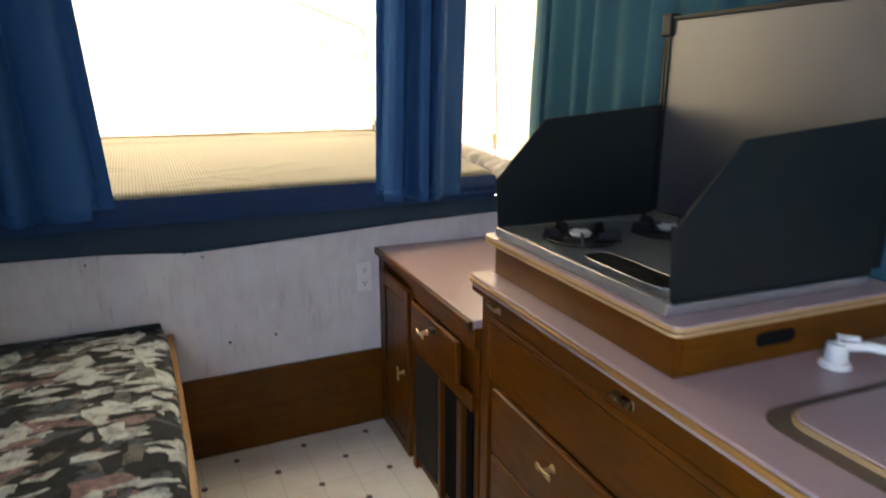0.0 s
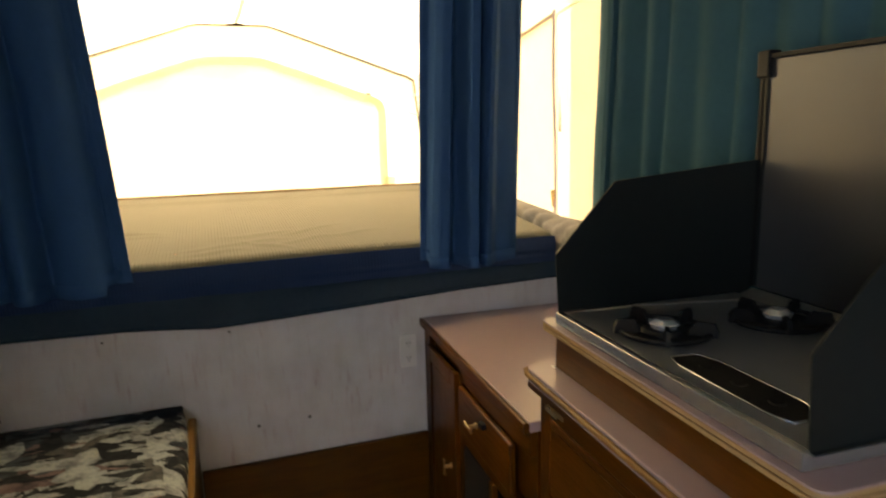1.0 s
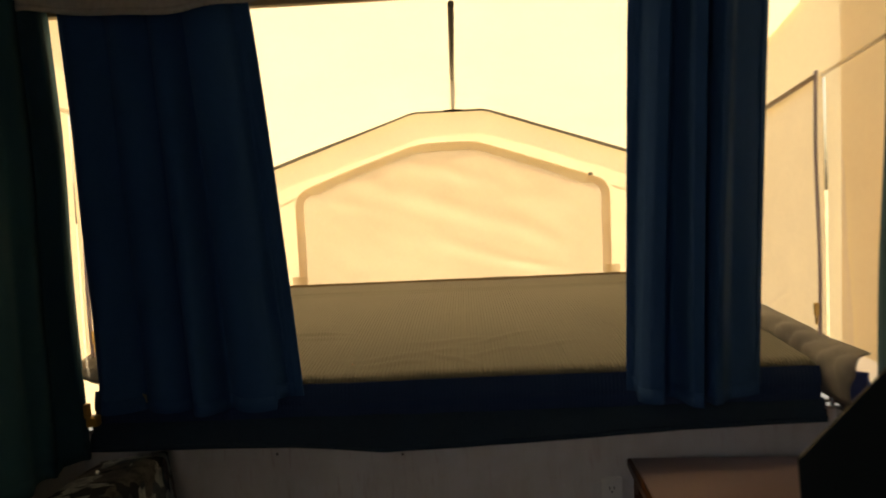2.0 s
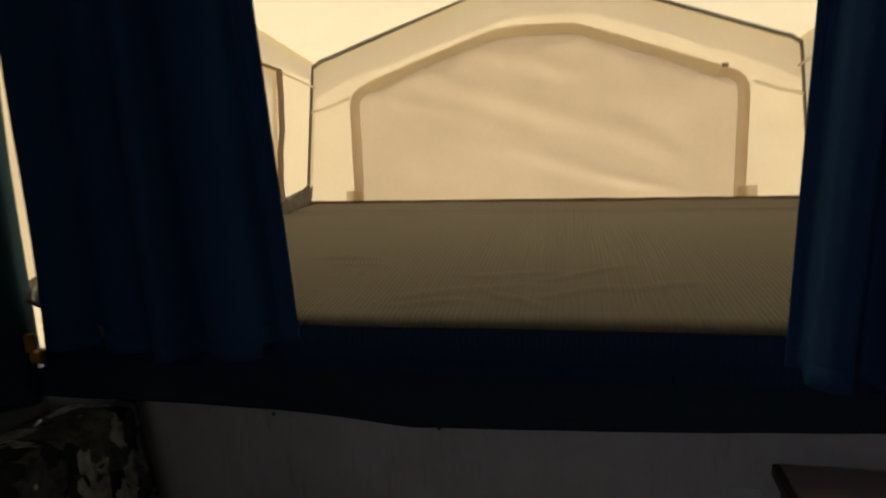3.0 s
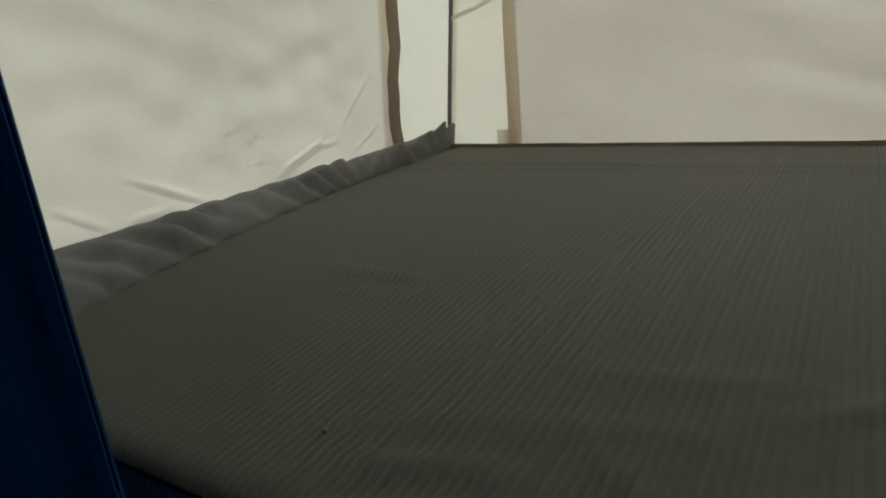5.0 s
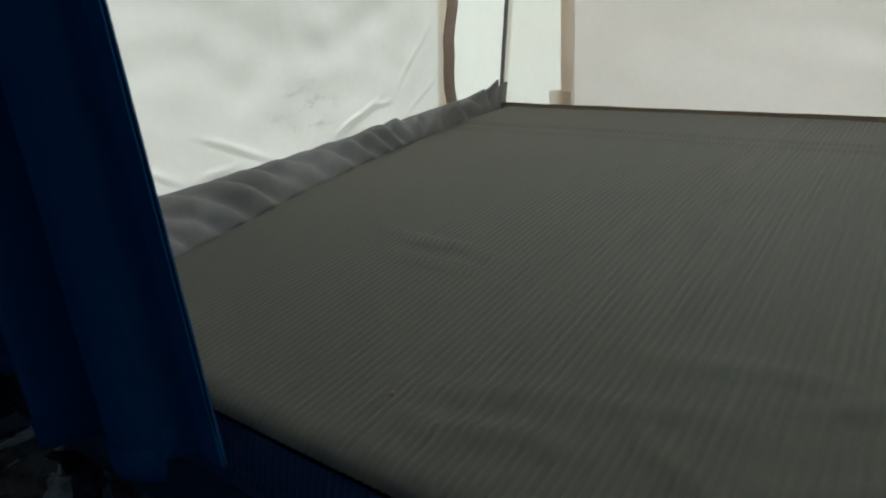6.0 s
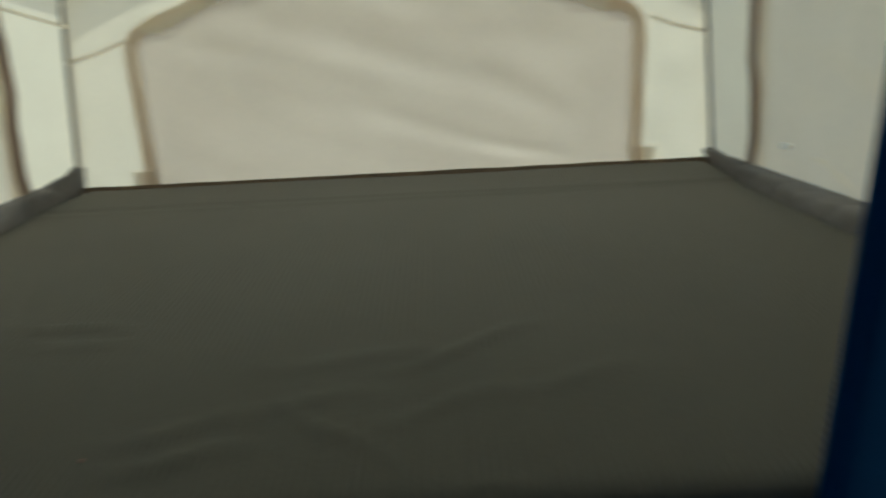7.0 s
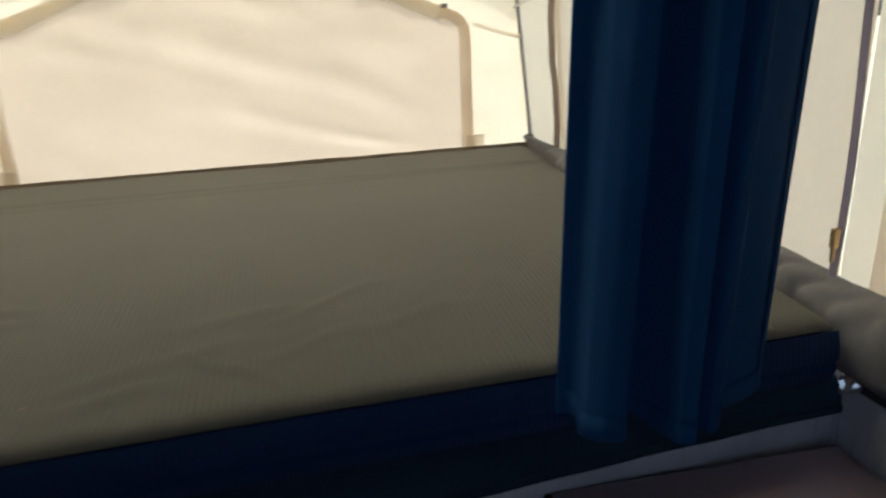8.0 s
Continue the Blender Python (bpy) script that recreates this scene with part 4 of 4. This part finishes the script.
def raised_door(name, parent, x, y0, y1, z0, z1, mat=None, label="", frame_w=0.045):
    """A framed door front that faces -x: rails, stiles and a fielded panel."""
    mat = mat or OAK
    bm = block((x - 0.018, x, y0, y0 + frame_w, z0, z1), (x - 0.018, x, y1 - frame_w, y1, z0, z1), (x - 0.0178, x, y0 + frame_w, y1 - frame_w, z0, z0 + frame_w), (x - 0.0178, x, y0 + frame_w, y1 - frame_w, z1 - frame_w, z1))
    d = part(name, bm, mat, parent, label, bevel=0.003)
    part("panel", block((x - 0.014, x - 0.002, y0 + frame_w + 0.004, y1 - frame_w - 0.004, z0 + frame_w + 0.004, z1 - frame_w - 0.004), (x - 0.008, x - 0.001, y0 + frame_w, y1 - frame_w, z0 + frame_w, z1 - frame_w)), mat, d, bevel=0.004)
    return d


# low cabinet against the front wall
low = thing("low_cabinet", (0.75, -0.5, 0), "oak low cabinet with door, drawer and furnace grille", "cabinet")
CX = 0.495
part("body", block((CX + 0.02, 1.03, -0.925, WALL_Y - 0.003, 0.0, 0.700)), OAK, low)
part("stile", block((CX, CX + 0.02, -0.125, WALL_Y - 0.003, 0.0, 0.700)), OAK, low, bevel=0.002)
part("stile", block((CX, CX + 0.02, -0.46, -0.43, 0.0, 0.700)), OAK, low, bevel=0.002)
part("rail", block((CX, CX + 0.0195, -0.925, -0.46, 0.640, 0.700)), OAK_Y, low, bevel=0.002)
part("rail", block((CX, CX + 0.0195, -0.925, -0.46, 0.455, 0.50)), OAK_Y, low, bevel=0.002)
d1 = raised_door("door", low, CX + 0.004, -0.428, -0.128, 0.03, 0.655, OAK)
handle(d1, -0.385, 0.345, CX - 0.014, 0.05, True)
dr = part("drawer", block((CX - 0.016, CX + 0.003, -0.845, -0.465, 0.505, 0.636)), OAK_Y, low, bevel=0.006)
handle(dr, -0.62, 0.582, CX - 0.016, 0.055)
part("catch", block((CX - 0.03, CX - 0.016, -0.70, -0.672, 0.606, 0.622)), BLACKPAINT, dr, "small dark catch", bevel=0.003)
grille = part("furnace_grille", block((CX + 0.012, CX + 0.019, -0.90, -0.465, 0.06, 0.45)), SLOTS, low, "dark furnace grille")
for k in range(16):
    y = -0.475 - k * 0.012
    part("slat", block((CX - 0.002, CX + 0.012, y - 0.004, y, 0.06, 0.45)), GRILLE, grille)
part("post", block((CX - 0.004, CX + 0.0185, -0.70, -0.675, 0.03, 0.452)), OAK, low, bevel=0.003)
part("post", block((CX - 0.004, CX + 0.0185, -0.86, -0.825, 0.03, 0.452)), OAK, low, bevel=0.003)
top = thing("low_worktop", (0.75, -0.5, 0.70), "mauve-beige laminate worktop with a rounded wooden front edge", "worktop")
part("slab", block((0.492, 1.045, -0.93, WALL_Y - 0.002, 0.702, 0.7275)), LAMINATE, top, bevel=0.003)
part("edge_strip", prism(rounded(0.478, 0.4918, 0.700, 0.7265, 0.005), "y", -0.93, WALL_Y - 0.003), OAK_Y, top, "varnished wooden edge strip")
skew(low, 0.045), skew(top, 0.045)

# tall galley
gal = thing("galley_cabinet", (0.75, -1.8, 0), "oak galley cabinet with pull-out boards and drawers", "cabinet")
GX, GY1, GY0 = 0.510, -0.965, -3.0
part("body", block((GX + 0.02, 1.03, GY0, GY1, 0.0, 0.838)), OAK_Y, gal)
part("stile", block((GX, GX + 0.02, GY1 - 0.045, GY1, 0.0, 0.838)), OAK, gal, bevel=0.003)
part("stile", block((GX, GX + 0.02, -1.90, -1.86, 0.0, 0.755)), OAK, gal, bevel=0.003)
part("rail", block((GX - 0.001, GX + 0.0195, GY0, GY1 - 0.046, 0.750, 0.772)), OAK_Y, gal, "moulded rail catching the light", bevel=0.006)
part("rail", block((GX, GX + 0.0195, GY0, GY1 - 0.046, 0.828, 0.838)), OAK_Y, gal, bevel=0.002)
b1 = part("pull_out_board", block((GX - 0.003, GX + 0.019, -1.86, GY1 - 0.05, 0.775, 0.826)), OAK_Y, gal, bevel=0.004)
bar_pull(b1, -1.05, 0.804, GX - 0.003)
bar_pull(b1, -1.56, 0.802, GX - 0.003)
part("front_panel", block((GX + 0.002, GX + 0.019, -1.86, GY1 - 0.046, 0.60, 0.748)), OAK_Y, gal)
for z0, z1, hz in ((0.42, 0.595, 0.545), (0.22, 0.41, 0.33), (0.03, 0.21, 0.13)):
    d = part("drawer", block((GX - 0.016, GX + 0.006, -1.72, -1.06, z0, z1)), OAK_Y, gal, bevel=0.007)
    handle(d, -1.36, hz, GX - 0.016, 0.055)
gtop = thing("galley_worktop", (0.75, -1.8, 0.84), "mauve-beige laminate galley worktop with a varnished wooden edging", "worktop")
part("slab", prism([(GX - 0.03, GY0), (wall_edge(GY0), GY0), (wall_edge(GY1), GY1 + 0.02), (GX - 0.005, GY1 + 0.02), (GX - 0.022, GY1 + 0.014), (GX - 0.03, GY1 - 0.005)], "z", 0.841, 0.8695), LAMINATE, gtop, bevel=0.003)
# Wooden edging in a paler gold tone that paints its highlight.
part("edge_strip", tube([(GX - 0.034, GY0, 0.859), (GX - 0.034, GY1 - 0.006, 0.859), (GX - 0.026, GY1 + 0.016, 0.859), (GX - 0.005, GY1 + 0.024, 0.859), (0.62, GY1 + 0.024, 0.859)], 0.006, 8), RAILWOOD, gtop, "varnished edging, its golden highlight put into the colour")
part("edge_board", block((GX - 0.030, GX - 0.001, GY0, GY1 - 0.003, 0.8295, 0.8408)), OAK_Y, gtop)
part("upstand", prism([(wall_edge(GY0) - 0.034, GY0), (wall_edge(GY0) - 0.002, GY0), (wall_edge(-1.72) - 0.002, -1.72), (wall_edge(-1.72) - 0.034, -1.72)], "z", 0.870, 0.955), LAMINATE, gtop, bevel=0.004)
lab = mesh_object("paper_label", block((0.53, 0.57, GY1 - 0.022, GY1 - 0.008, 0.8698, 0.8706)), plain("white paper", (0.8, 0.79, 0.77), 0.8))
for k in (0, 1):
    part("printed_bar", block((0.534, 0.566, GY1 - 0.019 + 0.006 * k, GY1 - 0.0165 + 0.006 * k, 0.8706, 0.8709)), DOTINK, lab)
tagged(lab, "small white paper label on the galley worktop", "label")
sink = thing("sink_cover", (0.78, -1.95, 0.87), "mauve laminate sink cover with a finger hole, in its wooden rim", "sink cover")
part("rim", prism(rounded(0.505, 0.985, -2.35, -1.735, 0.05), "z", 0.870, 0.8725), plain("brown sink rim", (0.12, 0.085, 0.06), 0.5), sink)
part("lid", prism(rounded(0.535, 0.97, -2.35, -1.765, 0.04), "z", 0.873, 0.885), LAMINATE, sink, bevel=0.002)
part("lid_edge", prism(rounded(0.531, 0.974, -2.352, -1.761, 0.042), "z", 0.8726, 0.8815), BIRCH, sink, "pale plywood edge")
part("finger_hole", disc(0.585, -1.925, 0.8852, 0.8862, 0.013), SLOTS, sink)
tap = thing("hand_pump_tap", (0.85, -1.70, 0.87), "white plastic hand pump tap on the worktop", "tap")
part("base", disc(0.83, -1.70, 0.870, 0.880, 0.027, 0.024), WHITEPLASTIC, tap, bevel=0.002)
part("body", disc(0.83, -1.70, 0.880, 0.912, 0.019, 0.017), WHITEPLASTIC, tap, bevel=0.003)
part("spout", tube([(0.83, -1.70, 0.906), (0.86, -1.735, 0.914), (0.895, -1.775, 0.910), (0.91, -1.80, 0.896)], 0.009), WHITEPLASTIC, tap)
part("lever", tube([(0.83, -1.70, 0.913), (0.834, -1.695, 0.921), (0.848, -1.725, 0.925)], 0.006), WHITEPLASTIC, tap)
for o in (gal, gtop, lab, tap):
    skew(o)
skew(sink, shift=(0.055, -0.04, 0))

# raised stove box
BX0, BX1, BY0, BY1 = 0.535, 1.05, -1.64, -0.985
stand = thing("stove_box", (0.78, -1.29, 0.87), "oak box raising the stove, with a plywood-edged top", "box")
part("front", block((BX0, BX0 + 0.015, BY0, BY1, 0.871, 0.953)), OAK_Y, stand, bevel=0.002)
part("end", prism(rounded(BX0 + 0.016, BX1, 0.871, 0.953, 0.002), "y", BY0, BY0 + 0.015), OAK_X, stand)
part("end", block((BX0 + 0.016, BX1, BY1 - 0.015, BY1, 0.871, 0.953)), OAK_X, stand)
part("grip_hole", prism(rounded(0.71, 0.80, 0.899, 0.925, 0.012), "y", BY0 - 0.0012, BY0 + 0.004), SLOTS, stand, "dark hand hole")
for z0, z1, grow, mat_ in ((0.953, 0.9595, 0.025, BIRCH), (0.9597, 0.962, 0.023, OAK_Y), (0.9622, 0.9685, 0.025, BIRCH)):
    part("top_ply", prism(rounded(BX0 - grow, BX1, BY0 - grow, BY1 + grow, 0.02), "z", z0, z1), mat_, stand)
part("top_laminate", prism(rounded(BX0 - 0.024, BX1, BY0 - 0.024, BY1 + 0.024, 0.02), "z", 0.9687, 0.9715), LAMINATE, stand)
skew(stand)

# stove
stove = thing("camp_stove", (0.79, -1.28, 0.949), "three-burner camp stove with raised lid and wind shields", "stove")
SX0, SX1, SY0, SY1 = 0.535, 1.005, -1.578, -0.970
part("tray", block((SX0, SX1, SY0, SY1, 0.949, 0.972)), STEEL, stove, bevel=0.004)
part("deck", prism([(SX0 + 0.012, SY0 + 0.008), (SX1 - 0.01, SY0 + 0.008), (SX1 - 0.01, SY1 - 0.008), (SX0 + 0.012, SY1 - 0.008)], "z", 0.9722, 0.9735), DECK, stove)
for x, y in ((0.655, -1.15), (0.885, -1.17), (0.88, -1.44)):
    well = part("burner_well", disc(x, y, 0.9737, 0.9752, 0.078, 0.074, 36), BLACKPAINT, stove)
    bn = part("burner", disc(x, y, 0.9754, 0.983, 0.040, 0.034, 32), BLACKPAINT, stove, "black burner ring with a bright aluminium cap", bevel=0.002)
    part("neck", disc(x, y, 0.9832, 0.992, 0.024, 0.026, 32), BURNER, bn, bevel=0.001)
    part("cap", disc(x, y, 0.9922, 1.000, 0.029, 0.014, 32), BURNER, bn, bevel=0.003)
    bm = bmesh.new()
    for k in range(5):
        a = 6.2832 * k / 5 + 0.4
        c, s_ = math.cos(a), math.sin(a)
        prof = [(0.044, 0.977), (0.092, 0.977), (0.092, 0.988), (0.086, 1.002), (0.056, 1.002), (0.044, 0.986)]
        lo = [bm.verts.new((x + r * c - 0.0035 * s_, y + r * s_ + 0.0035 * c, z)) for r, z in prof]
        hi = [bm.verts.new((x + r * c + 0.0035 * s_, y + r * s_ - 0.0035 * c, z)) for r, z in prof]
        bm.faces.new(lo), bm.faces.new(hi[::-1])
        for i in range(6):
            bm.faces.new((lo[i], hi[i], hi[(i + 1) % 6], lo[(i + 1) % 6]))
    ring = [(x + 0.080 * math.cos(6.2832 * k / 28), y + 0.080 * math.sin(6.2832 * k / 28), 0.980) for k in range(29)]
    tube(ring, 0.0045, 6, bm)
    bmesh.ops.recalc_face_normals(bm, faces=bm.faces)
    part("pan_support", bm, BLACKPAINT, stove, "black iron pan support")
outline = [(0.584, -1.515), (0.634, -1.515), (0.646, -1.47), (0.646, -1.31), (0.634, -1.265), (0.588, -1.265), (0.578, -1.30), (0.576, -1.48)]
slot = part("control_slot", prism(outline, "z", 0.9737, 0.9745), SLOTS, stove, "black control opening in the deck")
part("slot_rim", tube([(x, y, 0.9742) for x, y in outline + outline[:1]], 0.0013, 6), STEEL, slot, "thin steel rim")
for y in (-1.46, -1.39, -1.32):
    part("knob", disc(0.611, y, 0.9746, 0.977, 0.012, 0.010, 16), SLOTS, slot, bevel=0.001)
# Ledges paler than the deck: its lit border is put into their material.
part("rear_ledge", prism([(SX1 - 0.045, 0.9737), (SX1 - 0.003, 0.9737), (SX1 - 0.003, 0.984), (SX1 - 0.012, 0.984)], "y", SY0 + 0.01, SY1 - 0.01), ALUMINIUM, stove, "folded rear ledge in a paler, lit tone")
part("side_ledge", prism([(SX0 + 0.17, SY1 - 0.006), (SX1 - 0.046, SY1 - 0.006), (SX1 - 0.046, SY1 - 0.06)], "z", 0.9737, 0.977), ALUMINIUM, stove, "folded corner plate in a paler, lit tone")
part("front_trim", block((SX0 - 0.003, SX0 + 0.011, SY0 - 0.003, SY1 + 0.002, 0.953, 0.9765)), STEEL, stove, bevel=0.0015)
for y, nm in ((SY1 + 0.002, "far"), (SY0 - 0.002, "near")):
    a, b = (y, y + 0.003) if nm == "far" else (y - 0.003, y)
    sh = part("wind_shield", prism([(SX0 + 0.004, 0.976), (SX1 - 0.004, 0.976), (SX1 - 0.004, 1.262), (SX0 + 0.125, 1.232), (SX0 - 0.004, 1.092)], "y", a, b), SHIELD, stove, "dark grey folding wind shield")
    part("flange", block((SX0 + 0.006, SX1 - 0.006, min(a, b) - 0.004, max(a, b) + 0.004, 0.9735, 0.9762)), SHIELD, sh)
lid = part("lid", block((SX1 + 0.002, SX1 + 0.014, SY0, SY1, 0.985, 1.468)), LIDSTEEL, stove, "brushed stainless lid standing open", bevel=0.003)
part("lid_trim", block((SX1 - 0.004, SX1 + 0.018, SY0, SY1, 1.4685, 1.477), (SX1 - 0.004, SX1 + 0.018, SY1 + 0.0002, SY1 + 0.008, 0.985, 1.477), (SX1 - 0.004, SX1 + 0.018, SY0 - 0.008, SY0 - 0.0002, 0.985, 1.477)), BLACKPAINT, lid)
part("lid_corner", block((SX1 - 0.010, SX1 + 0.022, SY1 - 0.02, SY1 + 0.014, 1.430, 1.485)), BLACKPAINT, lid, "black corner guard", bevel=0.004)
part("lid_hem", block((SX1 - 0.0035, SX1 + 0.0015, SY1 - 0.012, SY1 - 0.006, 0.99, 1.43)), SHIELD, lid)
part("hinge", tube([(SX1 + 0.004, SY0 + 0.02, 0.979), (SX1 + 0.004, SY1 - 0.02, 0.979)], 0.006, 8), STEEL, stove)
skew(stove, shift=(-0.012, -0.045, 0.023))

# ---- bench ----
bench = thing("bench", (-0.65, -1.2, 0), "wooden bench box along the side wall", "bench")
part("front_panel", block((-0.285, -0.264, -2.6, WALL_Y - 0.02, 0.0, 0.47)), OAK_Y, bench, bevel=0.004)
part("rail", block((-0.288, -0.262, -2.6, WALL_Y - 0.019, 0.4702, 0.505)), RAILWOOD, bench, "golden wooden rail along the seat's edge", bevel=0.008)
part("seat_board", block((-1.045, -0.289, -2.6, WALL_Y - 0.004, 0.425, 0.443)), OAK_Y, bench)
part("end_panel", block((-1.045, -0.286, -2.6, -2.58, 0.0, 0.424)), OAK_X, bench)


def cushion(name, box, label, lean=0.0, r=0.03):
    """A stuffed cushion: a box with bulging faces, rounded edges and piping."""
    x0, x1, y0, y1, z0, z1 = box
    c = Vector(((x0 + x1) / 2, (y0 + y1) / 2, (z0 + z1) / 2))
    h = Vector(((x1 - x0) / 2, (y1 - y0) / 2, (z1 - z0) / 2))
    th = thing(name, (c.x, c.y, z0), label, "cushion", "bench cushions")
    bm = bmesh.new()
    bmesh.ops.create_cube(bm, size=2)
    bmesh.ops.subdivide_edges(bm, edges=bm.edges, cuts=15, use_grid_fill=True)
    turn = Matrix.Rotation(lean, 3, "Y")
    for v in bm.verts:
        p = v.co.copy()
        q = Vector([math.copysign(1 - (1 - abs(t)) ** 1.0, t) for t in p])
        w = Vector((q.x * h.x, q.y * h.y, q.z * h.z))
        inner = Vector([max(-h[k] + r, min(h[k] - r, w[k])) for k in range(3)])
        d = w - inner
        if d.length > 1e-6:
            w = inner + d.normalized() * min(r, d.length if max(abs(t) for t in p) < 0.999 else r)
        k = (1 - p.x ** 4) * (1 - p.y ** 4) * (1 - p.z ** 4)
        flat = [i for i in range(3) if abs(p[i]) > 0.999]
        if flat:
            i = flat[0]
            o = [j for j in range(3) if j != i]
            puff = (1 - p[o[0]] ** 2) * (1 - p[o[1]] ** 2)
            w[i] += math.copysign(0.014 * puff + 0.004 * wob(w.x, w.y, w.z, 7, 2.0), p[i])
        v.co = c + turn @ w
    for f in bm.faces:
        f.smooth = True
    part("cover", bm, UPHOLSTERY, th)
    e = 0.012
    corners = ((x1 - e, z1 - e), (x0 + e, z1 - e), (x0 + e, z0 + e), (x1 - e, z0 + e), (x1 - e, z1 - e))
    pip = [(x, y1 - 0.010, z) for x, z in corners]
    part("piping", tube([tuple(c + turn @ (Vector(p) - c)) for p in pip], 0.004, 8), BLACKPAINT, th, "dark piping")
    return th


cushion("seat_cushion", (-0.98, -0.290, -1.35, WALL_Y - 0.008, 0.445, 0.555), "printed seat cushion in black, cream and rose")
cushion("seat_cushion", (-0.98, -0.290, -2.58, -1.36, 0.445, 0.555), "printed seat cushion in black, cream and rose")
cushion("back_cushion", (-0.985, -0.775, -1.35, WALL_Y - 0.025, 0.56, 0.80), "printed back cushion leaning against the side wall", -0.13)
cushion("back_cushion", (-0.985, -0.775, -2.58, -1.36, 0.56, 0.80), "printed back cushion leaning against the side wall", -0.13)
